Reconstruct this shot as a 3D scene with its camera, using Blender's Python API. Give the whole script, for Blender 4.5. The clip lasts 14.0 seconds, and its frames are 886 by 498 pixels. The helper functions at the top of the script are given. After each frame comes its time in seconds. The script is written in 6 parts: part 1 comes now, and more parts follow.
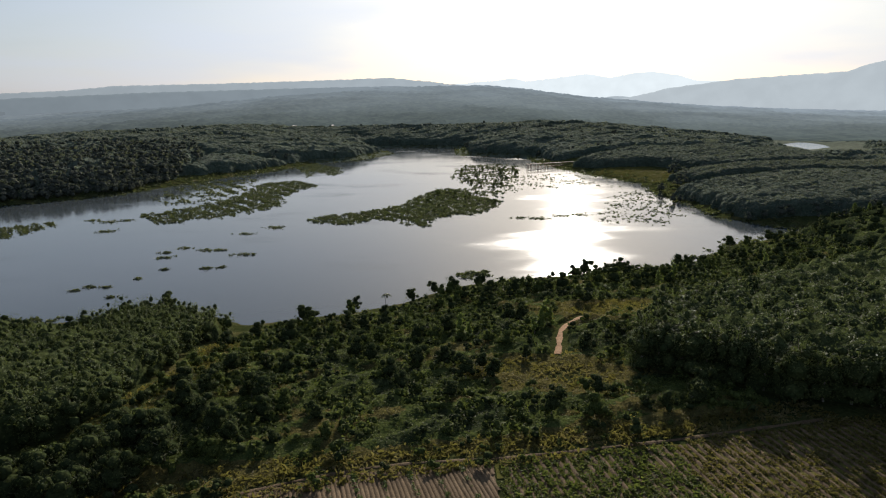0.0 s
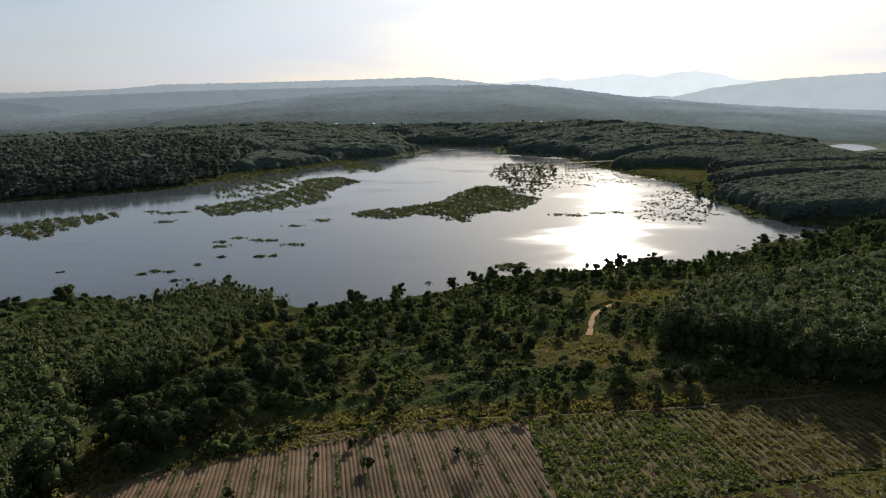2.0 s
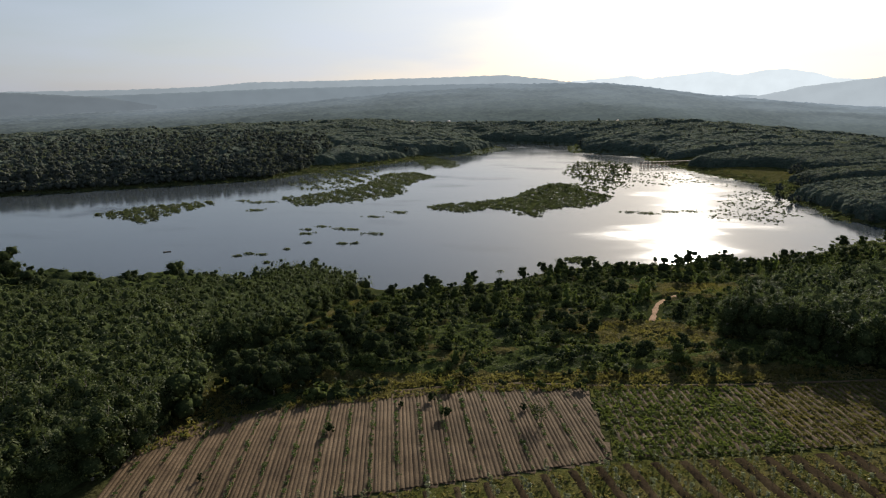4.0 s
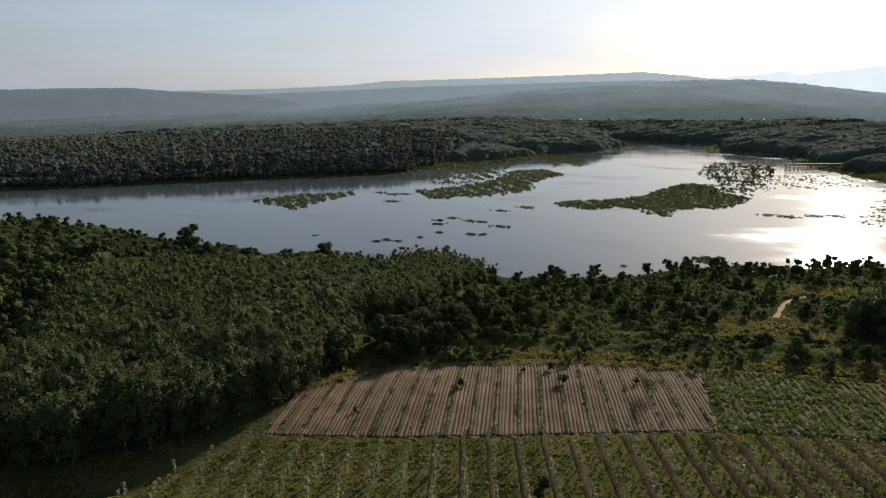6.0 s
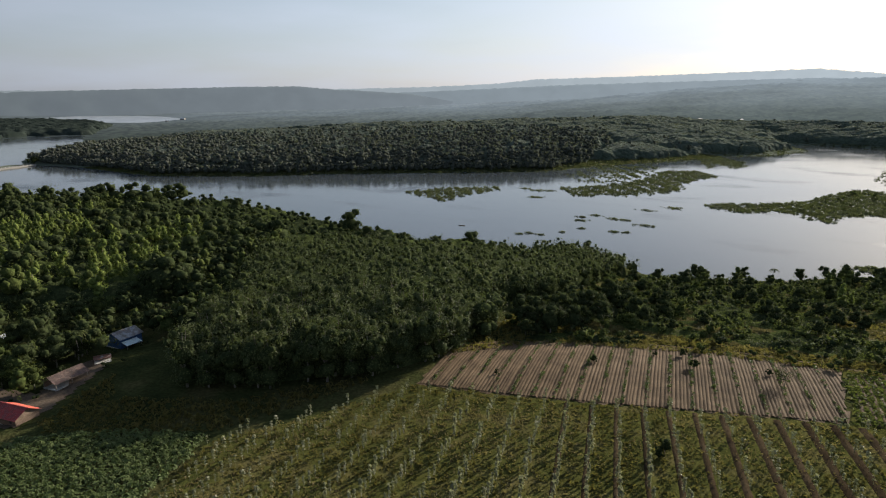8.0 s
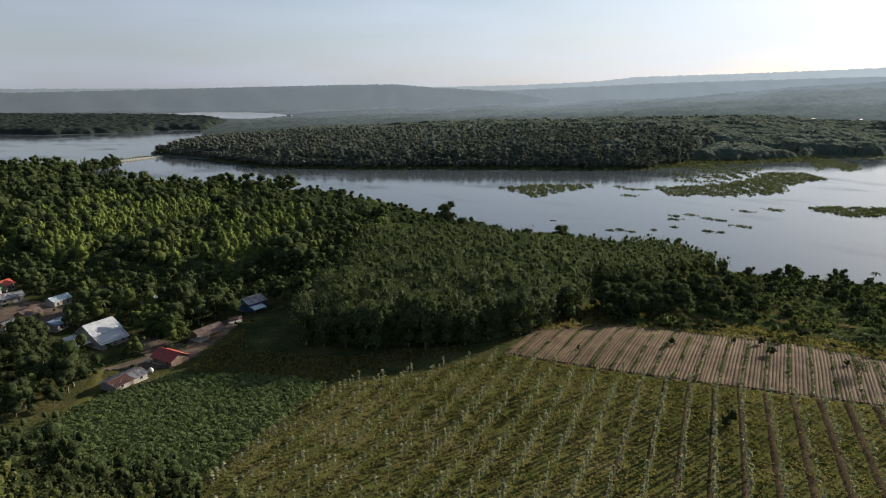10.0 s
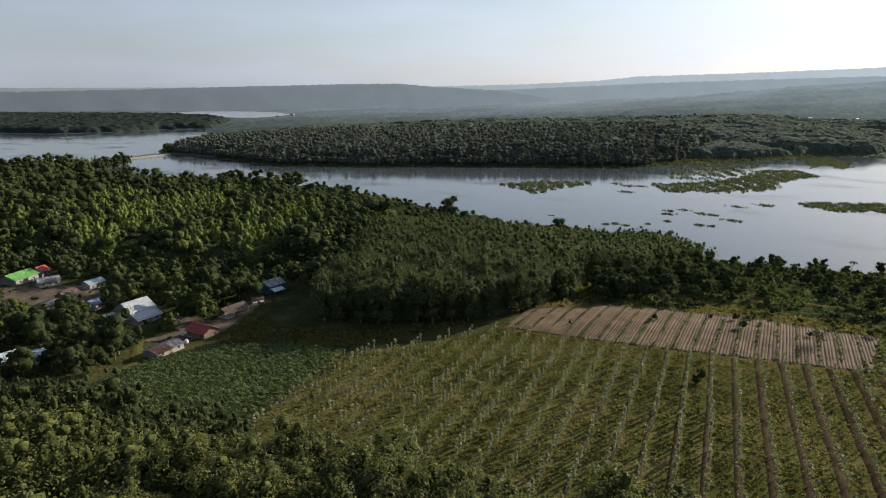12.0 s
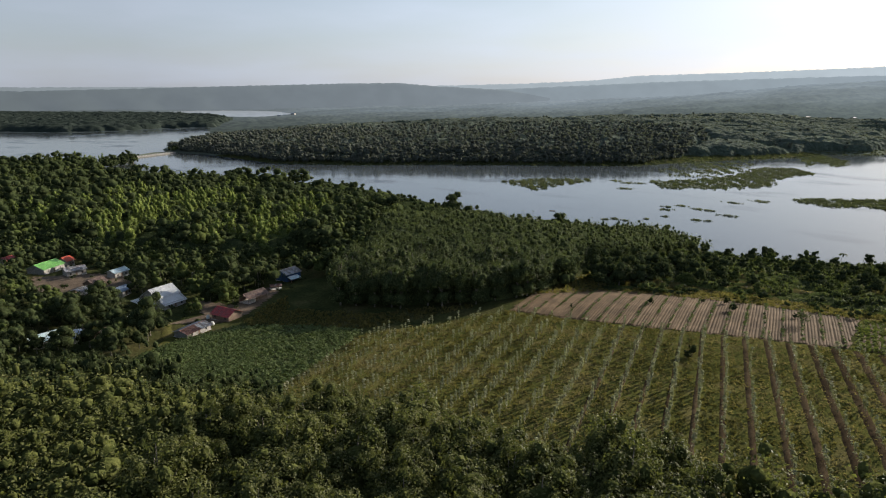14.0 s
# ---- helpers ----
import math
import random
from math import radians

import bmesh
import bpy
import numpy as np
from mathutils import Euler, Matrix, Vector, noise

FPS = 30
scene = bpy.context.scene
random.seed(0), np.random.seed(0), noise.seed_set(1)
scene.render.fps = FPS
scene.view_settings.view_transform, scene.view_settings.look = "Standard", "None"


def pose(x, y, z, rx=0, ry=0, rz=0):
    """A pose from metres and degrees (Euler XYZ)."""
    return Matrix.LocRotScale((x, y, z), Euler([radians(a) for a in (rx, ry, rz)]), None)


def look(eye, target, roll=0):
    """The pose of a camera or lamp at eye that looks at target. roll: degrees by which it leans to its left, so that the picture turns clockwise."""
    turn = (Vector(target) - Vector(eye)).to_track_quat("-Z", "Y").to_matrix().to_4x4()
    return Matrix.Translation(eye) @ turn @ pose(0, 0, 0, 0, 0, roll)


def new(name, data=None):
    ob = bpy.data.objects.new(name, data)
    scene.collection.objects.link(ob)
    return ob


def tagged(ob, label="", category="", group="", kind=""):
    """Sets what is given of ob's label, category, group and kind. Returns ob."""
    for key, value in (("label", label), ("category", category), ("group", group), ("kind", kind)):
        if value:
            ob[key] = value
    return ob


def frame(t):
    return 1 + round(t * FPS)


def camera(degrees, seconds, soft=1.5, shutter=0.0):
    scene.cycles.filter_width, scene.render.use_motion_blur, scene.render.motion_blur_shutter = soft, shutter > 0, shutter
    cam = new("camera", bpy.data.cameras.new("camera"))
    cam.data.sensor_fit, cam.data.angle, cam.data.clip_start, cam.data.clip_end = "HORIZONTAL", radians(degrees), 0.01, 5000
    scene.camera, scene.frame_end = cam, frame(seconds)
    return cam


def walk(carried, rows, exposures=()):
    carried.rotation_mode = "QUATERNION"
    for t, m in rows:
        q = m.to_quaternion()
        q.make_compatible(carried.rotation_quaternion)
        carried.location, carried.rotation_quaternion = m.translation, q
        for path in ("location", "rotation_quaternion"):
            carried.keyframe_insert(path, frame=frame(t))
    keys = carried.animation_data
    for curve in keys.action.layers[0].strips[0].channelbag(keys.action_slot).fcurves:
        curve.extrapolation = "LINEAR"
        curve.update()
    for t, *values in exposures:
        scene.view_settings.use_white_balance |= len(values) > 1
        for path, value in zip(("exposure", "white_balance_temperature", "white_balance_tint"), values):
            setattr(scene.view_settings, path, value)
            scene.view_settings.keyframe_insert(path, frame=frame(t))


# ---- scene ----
cam = camera(69.5, 14.0, soft=1.1)
PATH = [
    (0, (-0.090, -0.841, 116.672), (-0.110, 2.664, 115.846), -0.7),
    (0.5, (-0.713, -6.377, 116.759), (-0.729, -2.873, 115.933), -0.6),
    (1, (-1.381, -12.154, 116.883), (-1.433, -8.649, 116.057), -0.6),
    (1.5, (-1.568, -17.804, 117.032), (-1.703, -14.303, 116.203), -0.5),
    (2, (-1.987, -23.450, 117.095), (-2.212, -19.955, 116.266), -0.5),
    (4.3, (-0.860, -50.414, 116.984), (-1.564, -46.984, 116.147), -0.3),
    (4.5, (-0.517, -52.861, 117.011), (-1.285, -49.446, 116.174), -0.3),
    (5, (0.585, -59.198, 117.315), (-0.351, -55.823, 116.476), -0.4),
    (5.5, (2.066, -65.225, 117.470), (0.958, -61.906, 116.629), -0.5),
    (6, (3.569, -71.120, 117.488), (2.282, -67.865, 116.645), -0.4),
    (6.5, (5.216, -76.504, 117.293), (3.758, -73.321, 116.449), -0.3),
    (7, (7.373, -81.790, 117.194), (5.737, -78.696, 116.350), -0.3),
    (7.5, (9.758, -87.350, 117.364), (7.949, -84.355, 116.518), -0.3),
    (8, (12.607, -92.608, 117.455), (10.629, -89.723, 116.608), -0.3),
    (8.5, (15.705, -97.744, 117.650), (13.565, -94.975, 116.800), -0.4),
    (9, (19.138, -102.523, 117.482), (16.841, -99.884, 116.633), -0.4),
    (9.2, (20.560, -104.386, 117.493), (18.202, -101.801, 116.642), -0.3),
    (11.5, (38.630, -126.815, 118.060), (36.248, -124.256, 117.202), -0.2),
    (12, (42.716, -131.908, 117.909), (40.336, -129.346, 117.049), -0.2),
    (12.5, (46.460, -136.584, 117.862), (44.082, -134.021, 117.000), -0.2),
    (13, (49.261, -140.456, 117.706), (46.883, -137.893, 116.845), -0.2),
    (13.5, (50.798, -143.966, 117.536), (48.422, -141.401, 116.676), -0.2),
    (14, (51.635, -147.485, 117.418), (49.257, -144.922, 116.555), -0.2),
]
EXPOSURES = [(0, 0.46), (5, 0.4), (7, 0.62), (9, 0.74), (14, 0.84)]
walk(cam, [(t, look(eye, target, roll)) for t, eye, target, roll in PATH], EXPOSURES)

# ---- sky, sun, exposure ----
SUN_AZ, SUN_EL = 11.0, 18.5          # degrees east of +y, degrees up
world = bpy.data.worlds.new("sky")
scene.world = world
world.use_nodes = True
wn, wl = world.node_tree.nodes, world.node_tree.links
wn.clear()
sky = wn.new("ShaderNodeTexSky")
sky.sky_type = 'NISHITA'
sky.sun_disc = False
sky.sun_elevation, sky.sun_rotation = radians(SUN_EL), radians(SUN_AZ)
sky.altitude, sky.air_density, sky.dust_density, sky.ozone_density = 100, 1.0, 1.2, 1.5
# thin high cloud, streaky, over the whole dome
tc = wn.new("ShaderNodeTexCoord")
mp = wn.new("ShaderNodeMapping")
mp.inputs["Scale"].default_value = (1.3, 1.3, 7.0)
cn = wn.new("ShaderNodeTexNoise")
cn.inputs["Scale"].default_value, cn.inputs["Detail"].default_value = 1.6, 6.0
cr = wn.new("ShaderNodeValToRGB")
cr.color_ramp.elements[0].position, cr.color_ramp.elements[1].position = 0.42, 0.72
cr.color_ramp.elements[0].color, cr.color_ramp.elements[1].color = (0.70, 0.70, 0.70, 1), (0.95, 0.95, 0.95, 1)
veil = wn.new("ShaderNodeMixRGB")
sep = wn.new("ShaderNodeSeparateXYZ")
low = wn.new("ShaderNodeMapRange")          # the veil thins out towards the zenith
low.inputs["From Min"].default_value, low.inputs["From Max"].default_value = 0.05, 0.55
low.inputs["To Min"].default_value, low.inputs["To Max"].default_value = 1.0, 0.25
fade = wn.new("ShaderNodeMath")
fade.operation = 'MULTIPLY'
wl.new(tc.outputs["Generated"], sep.inputs["Vector"])
wl.new(sep.outputs["Z"], low.inputs["Value"])
wl.new(low.outputs["Result"], fade.inputs[1])
to_sun = wn.new("ShaderNodeVectorMath")      # haze scatters forward: brighter round the sun
to_sun.operation = 'DOT_PRODUCT'
to_sun.inputs[1].default_value = (math.sin(radians(SUN_AZ)) * math.cos(radians(SUN_EL)), math.cos(radians(SUN_AZ)) * math.cos(radians(SUN_EL)), math.sin(radians(SUN_EL)))
halo = wn.new("ShaderNodeMapRange")
halo.inputs["From Min"].default_value, halo.inputs["From Max"].default_value = 0.2, 1.0
halo.inputs["To Min"].default_value, halo.inputs["To Max"].default_value = 0.5, 0.98
tint = wn.new("ShaderNodeVectorMath")
tint.operation = 'SCALE'
tint.inputs[0].default_value = (5.7, 6.35, 7.7)
wl.new(tc.outputs["Generated"], to_sun.inputs[0])
wl.new(to_sun.outputs["Value"], halo.inputs["Value"])
cloud = wn.new("ShaderNodeMapRange")         # thicker streaks are a little brighter
cloud.inputs["From Min"].default_value, cloud.inputs["From Max"].default_value = 0.35, 0.7
cloud.inputs["To Min"].default_value, cloud.inputs["To Max"].default_value = 0.88, 1.12
both = wn.new("ShaderNodeMath")
both.operation = 'MULTIPLY'
wl.new(cn.outputs["Fac"], cloud.inputs["Value"])
wl.new(halo.outputs["Result"], both.inputs[0])
wl.new(cloud.outputs["Result"], both.inputs[1])
wl.new(both.outputs["Value"], tint.inputs["Scale"])
wl.new(tint.outputs["Vector"], veil.inputs[2])
bg = wn.new("ShaderNodeBackground")
bg.inputs["Strength"].default_value = 0.083
wo = wn.new("ShaderNodeOutputWorld")
wl.new(tc.outputs["Generated"], mp.inputs["Vector"])
wl.new(mp.outputs["Vector"], cn.inputs["Vector"])
wl.new(cn.outputs["Fac"], cr.inputs["Fac"])
wl.new(cr.outputs["Color"], fade.inputs[0])
wl.new(fade.outputs["Value"], veil.inputs[0])
wl.new(sky.outputs["Color"], veil.inputs[1])
wl.new(veil.outputs["Color"], bg.inputs["Color"])
wl.new(bg.outputs["Background"], wo.inputs["Surface"])
sun_data = bpy.data.lights.new("sun", 'SUN')
sun_data.energy, sun_data.angle, sun_data.color = 5.0, radians(0.6), (1.0, 0.92, 0.81)
sun = new("sun", sun_data)
sd = Vector((math.sin(radians(SUN_AZ)) * math.cos(radians(SUN_EL)), math.cos(radians(SUN_AZ)) * math.cos(radians(SUN_EL)), math.sin(radians(SUN_EL))))
sun.rotation_euler = sd.to_track_quat("Z", "Y").to_euler()
sun.location = (0, 0, 300)
scene.view_settings.exposure = 0.0

# ---- materials ----


def material(name):
    m = bpy.data.materials.new(name)
    m.use_nodes = True
    nodes = m.node_tree.nodes
    return m, nodes, m.node_tree.links, nodes["Principled BSDF"]


def noise_node(nodes, links, scale, detail=4.0, coord="Object", stretch=None):
    c = nodes.new("ShaderNodeTexCoord")
    n = nodes.new("ShaderNodeTexNoise")
    n.inputs["Scale"].default_value, n.inputs["Detail"].default_value = scale, detail
    if stretch:
        g = nodes.new("ShaderNodeMapping")
        g.inputs["Scale"].default_value = stretch
        links.new(c.outputs[coord], g.inputs["Vector"])
        links.new(g.outputs["Vector"], n.inputs["Vector"])
    else:
        links.new(c.outputs[coord], n.inputs["Vector"])
    return n


def ramp(nodes, links, source, stops):
    r = nodes.new("ShaderNodeValToRGB")
    e = r.color_ramp.elements
    while len(e) < len(stops):
        e.new(0.5)
    for el, (p, c) in zip(e, stops):
        el.position, el.color = p, (*c, 1)
    links.new(source, r.inputs["Fac"])
    return r


def surface(name, colours, scale, rough=0.9, fine=None, bump=0.0, bump_scale=None, spec=0.3, metal=0.0, sheen=0.0, sheen_tint=(1, 1, 1), stretch=None, coord="Object", per_object=0.0, crowns=0.0):
    """A procedural surface: two scales of noise through a colour ramp, with bump; crowns: tree heads per metre."""
    m, nodes, links, b = material(name)
    n = noise_node(nodes, links, scale, 5.0, coord, stretch)
    k = len(colours)
    r = ramp(nodes, links, n.outputs["Fac"], [(0.3 + 0.4 * i / max(1, k - 1), c) for i, c in enumerate(colours)])
    n2 = noise_node(nodes, links, fine or scale * 9, 6.0, coord, stretch)
    v = nodes.new("ShaderNodeMapRange")
    v.inputs["From Min"].default_value, v.inputs["From Max"].default_value = 0.3, 0.7
    v.inputs["To Min"].default_value, v.inputs["To Max"].default_value = 0.65, 1.3
    links.new(n2.outputs["Fac"], v.inputs["Value"])
    mul = nodes.new("ShaderNodeMixRGB")
    mul.blend_type = 'MULTIPLY'
    mul.inputs[0].default_value = 1.0
    links.new(r.outputs["Color"], mul.inputs[1])
    links.new(v.outputs["Result"], mul.inputs[2])
    out = mul.outputs["Color"]
    if per_object:
        oi = nodes.new("ShaderNodeObjectInfo")
        v2 = nodes.new("ShaderNodeMapRange")
        v2.inputs["To Min"].default_value, v2.inputs["To Max"].default_value = 1 - per_object, 1 + per_object
        links.new(oi.outputs["Random"], v2.inputs["Value"])
        m2 = nodes.new("ShaderNodeMixRGB")
        m2.blend_type = 'MULTIPLY'
        m2.inputs[0].default_value = 1.0
        links.new(out, m2.inputs[1])
        links.new(v2.outputs["Result"], m2.inputs[2])
        out = m2.outputs["Color"]
    links.new(out, b.inputs["Base Color"])
    b.inputs["Roughness"].default_value = rough
    b.inputs["Specular IOR Level"].default_value = spec
    b.inputs["Metallic"].default_value = metal
    if sheen:
        b.inputs["Sheen Weight"].default_value = sheen
        b.inputs["Sheen Roughness"].default_value = 0.6
        b.inputs["Sheen Tint"].default_value = (*sheen_tint, 1)
    if bump:
        bp = nodes.new("ShaderNodeBump")
        bp.inputs["Strength"].default_value = 1.0
        bp.inputs["Distance"].default_value = bump
        nb = noise_node(nodes, links, bump_scale or scale * 5, 5.0, coord, stretch)
        links.new(nb.outputs["Fac"], bp.inputs["Height"])
        links.new(bp.outputs["Normal"], b.inputs["Normal"])
        if crowns:
            vo = nodes.new("ShaderNodeTexVoronoi")
            vo.inputs["Scale"].default_value = crowns
            links.new(n.inputs["Vector"].links[0].from_socket, vo.inputs["Vector"])
            top = nodes.new("ShaderNodeMath")
            top.operation = 'SUBTRACT'
            top.inputs[0].default_value = 1.0
            links.new(vo.outputs["Distance"], top.inputs[1])
            heads = nodes.new("ShaderNodeBump")
            heads.inputs["Strength"].default_value, heads.inputs["Distance"].default_value = 0.9, 0.45 / crowns
            links.new(top.outputs["Value"], heads.inputs["Height"])
            links.new(heads.outputs["Normal"], bp.inputs["Normal"])
    return m


SHADED_MASS = {}                           # dense foliage inside a crown, by leaf material: inner shade put into darker colour


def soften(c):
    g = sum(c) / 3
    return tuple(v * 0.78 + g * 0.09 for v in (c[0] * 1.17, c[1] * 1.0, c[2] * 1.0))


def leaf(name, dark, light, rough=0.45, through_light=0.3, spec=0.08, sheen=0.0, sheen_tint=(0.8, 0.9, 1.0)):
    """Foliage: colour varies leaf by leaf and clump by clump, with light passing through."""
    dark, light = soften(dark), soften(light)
    SHADED_MASS[name] = surface(name + "_mass", [dark, tuple((3 * p + q) / 4 for p, q in zip(dark, light)), tuple((p + q) / 2 for p, q in zip(dark, light))], 0.35, rough=1.0, fine=1.3, bump=0.5, bump_scale=0.9, spec=0.0)
    m, nodes, links, b = material(name)
    g = nodes.new("ShaderNodeNewGeometry")
    n = noise_node(nodes, links, 0.05, 2.0)
    add = nodes.new("ShaderNodeMath")
    add.operation = 'MULTIPLY_ADD'
    add.inputs[1].default_value = 0.55
    links.new(g.outputs["Random Per Island"], add.inputs[0])
    oi = nodes.new("ShaderNodeObjectInfo")
    mix0 = nodes.new("ShaderNodeMath")
    mix0.operation = 'MULTIPLY_ADD'
    mix0.inputs[1].default_value = 0.25
    links.new(oi.outputs["Random"], mix0.inputs[0])
    sc = nodes.new("ShaderNodeMath")
    sc.operation = 'MULTIPLY'
    sc.inputs[1].default_value = 0.45
    links.new(n.outputs["Fac"], sc.inputs[0])
    links.new(sc.outputs["Value"], mix0.inputs[2])
    links.new(mix0.outputs["Value"], add.inputs[2])
    mid = tuple((p + q) / 2 for p, q in zip(dark, light))
    r = ramp(nodes, links, add.outputs["Value"], [(0.15, dark), (0.55, mid), (0.95, light)])
    links.new(r.outputs["Color"], b.inputs["Base Color"])
    b.inputs["Roughness"].default_value = rough
    b.inputs["Specular IOR Level"].default_value = spec
    if sheen:
        b.inputs["Sheen Weight"].default_value = sheen
        b.inputs["Sheen Roughness"].default_value = 0.6
        b.inputs["Sheen Tint"].default_value = (*sheen_tint, 1)
    t = nodes.new("ShaderNodeBsdfTranslucent")
    br = nodes.new("ShaderNodeMixRGB")
    br.blend_type = 'MULTIPLY'
    br.inputs[0].default_value = 1.0
    br.inputs[2].default_value = (1.3, 1.42, 0.85, 1)
    links.new(r.outputs["Color"], br.inputs[1])
    links.new(br.outputs["Color"], t.inputs["Color"])
    mx = nodes.new("ShaderNodeMixShader")
    mx.inputs[0].default_value = through_light
    links.new(b.outputs["BSDF"], mx.inputs[1])
    links.new(t.outputs["BSDF"], mx.inputs[2])
    links.new(mx.outputs["Shader"], nodes["Material Output"].inputs["Surface"])
    return m


M_GROUND = surface("rough_grass_ground", [(0.024, 0.031, 0.012), (0.045, 0.05, 0.018), (0.08, 0.07, 0.03)], 0.06, fine=0.9, bump=0.5, bump_scale=0.8, spec=0.0)
M_GRASS = surface("field_grass", [(0.05, 0.055, 0.016), (0.08, 0.08, 0.023), (0.115, 0.098, 0.04)], 0.12, fine=1.6, bump=0.12, bump_scale=3.0, spec=0.0)
M_SOIL = surface("ploughed_soil", [(0.072, 0.049, 0.029), (0.106, 0.073, 0.043), (0.138, 0.097, 0.059)], 0.15, fine=2.5, bump=0.05, bump_scale=6.0, spec=0.05, per_object=0.12)
M_TRACK = surface("sandy_track", [(0.20, 0.11, 0.055), (0.32, 0.19, 0.10)], 0.3, spec=0.05, fine=2.0, bump=0.04)
M_YARD = surface("yard_earth", [(0.07, 0.052, 0.038), (0.15, 0.112, 0.078)], 0.15, spec=0.05, fine=1.5, bump=0.04)
M_BARK = surface("bark", [(0.10, 0.085, 0.065), (0.22, 0.19, 0.15)], 1.5, fine=9.0, bump=0.02, per_object=0.2)
M_LEAF_RUBBER = leaf("rubber_leaf", (0.026, 0.044, 0.016), (0.10, 0.132, 0.046), 0.55, 0.34, spec=0.1)
M_LEAF_RUBBER_WARM = leaf("rubber_leaf_warm", (0.03, 0.045, 0.012), (0.132, 0.156, 0.042), 0.5, 0.38, spec=0.1)
M_LEAF_DARK = leaf("dark_leaf", (0.018, 0.032, 0.012), (0.072, 0.096, 0.036), 0.6, 0.4, spec=0.05)
M_LEAF_MID = leaf("mid_leaf", (0.031, 0.052, 0.014), (0.11, 0.145, 0.038), 0.6, 0.4, spec=0.05)
M_LEAF_LIME = leaf("lime_leaf", (0.075, 0.118, 0.026), (0.19, 0.255, 0.055), 0.5, 0.48)
M_LEAF_PALE = leaf("pale_leaf", (0.13, 0.16, 0.09), (0.30, 0.33, 0.22), 0.5, 0.3)
# far foliage: haze is put into its lifted, bluish dark greens and sheen
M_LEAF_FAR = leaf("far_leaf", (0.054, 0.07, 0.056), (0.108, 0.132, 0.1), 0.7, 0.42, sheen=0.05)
M_LEAF_CROP = leaf("crop_leaf", (0.045, 0.082, 0.022), (0.12, 0.175, 0.055), 0.5, 0.3)
M_STRAW = leaf("dry_grass_blade", (0.112, 0.104, 0.042), (0.195, 0.178, 0.08), 0.6, 0.35)
M_BLADE = leaf("grass_blade", (0.056, 0.06, 0.018), (0.155, 0.146, 0.046), 0.6, 0.4, spec=0.04)
M_REED = leaf("reed_leaf", (0.036, 0.053, 0.026), (0.092, 0.115, 0.054), 0.6, 0.36)
# far land: distance haze is put into greyed greens and a faint sheen
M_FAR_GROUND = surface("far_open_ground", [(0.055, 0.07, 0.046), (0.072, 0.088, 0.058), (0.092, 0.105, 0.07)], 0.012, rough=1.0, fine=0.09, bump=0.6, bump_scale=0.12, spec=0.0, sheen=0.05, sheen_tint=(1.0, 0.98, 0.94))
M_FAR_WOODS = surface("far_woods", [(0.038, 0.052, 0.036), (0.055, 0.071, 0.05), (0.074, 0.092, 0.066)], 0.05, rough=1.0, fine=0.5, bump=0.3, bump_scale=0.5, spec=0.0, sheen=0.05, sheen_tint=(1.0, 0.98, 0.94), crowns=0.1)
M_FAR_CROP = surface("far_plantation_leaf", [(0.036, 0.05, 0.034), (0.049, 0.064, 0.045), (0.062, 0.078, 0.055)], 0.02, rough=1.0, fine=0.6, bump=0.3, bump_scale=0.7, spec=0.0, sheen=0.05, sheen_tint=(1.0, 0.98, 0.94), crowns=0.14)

m, nodes, links, b = material("water")
b.inputs["Base Color"].default_value = (0.055, 0.065, 0.07, 1)
b.inputs["Roughness"].default_value = 0.06
b.inputs["IOR"].default_value = 1.33
w1 = noise_node(nodes, links, 0.55, 3.0, "Object", (1.0, 1.3, 1.0))
w2a = noise_node(nodes, links, 0.009, 7.0, "Object", (1.0, 1.7, 1.0))
w2 = nodes.new("ShaderNodeMapRange")       # ruffled and smooth water in sharp-edged patches
w2.clamp = False
w2.inputs["From Min"].default_value, w2.inputs["From Max"].default_value = 0.3, 0.7
w2.inputs["To Min"].default_value, w2.inputs["To Max"].default_value = 0.05, 0.85
links.new(w2a.outputs["Fac"], w2.inputs["Value"])
# a light wind ruffles the middle of the eastern basin
breeze = None
for cx, cy, rad, gain in ((135, 490, 150, 0.22), (215, 710, 120, 0.12), (216, 1440, 300, 0.2), (-3500, 1560, 1300, 1.0)):
    off = nodes.new("ShaderNodeVectorMath")
    off.operation = 'DISTANCE'
    off.inputs[1].default_value = (cx, cy, 0)
    xy = nodes.new("ShaderNodeTexCoord")
    links.new(xy.outputs["Object"], off.inputs[0])
    mr = nodes.new("ShaderNodeMapRange")
    mr.interpolation_type = 'SMOOTHSTEP'
    mr.inputs["From Min"].default_value, mr.inputs["From Max"].default_value = rad, rad * 0.2
    mr.inputs["To Min"].default_value, mr.inputs["To Max"].default_value = 0.0, gain
    links.new(off.outputs["Value"], mr.inputs["Value"])
    ad = nodes.new("ShaderNodeMath")
    links.new(mr.outputs["Result"], ad.inputs[0])
    links.new(breeze if breeze else w2.outputs["Result"], ad.inputs[1])
    breeze = ad.outputs["Value"]
rr = ramp(nodes, links, breeze, [(0.50, (0.09, 0.09, 0.09)), (0.62, (0.12, 0.12, 0.12)), (0.76, (0.18, 0.18, 0.18)), (0.90, (0.26, 0.26, 0.26)), (1.0, (0.32, 0.32, 0.32))])
links.new(rr.outputs["Color"], b.inputs["Roughness"])
wb = nodes.new("ShaderNodeBump")
wb.inputs["Strength"].default_value, wb.inputs["Distance"].default_value = 0.14, 0.05
links.new(w1.outputs["Fac"], wb.inputs["Height"])
links.new(wb.outputs["Normal"], b.inputs["Normal"])
M_WATER = m


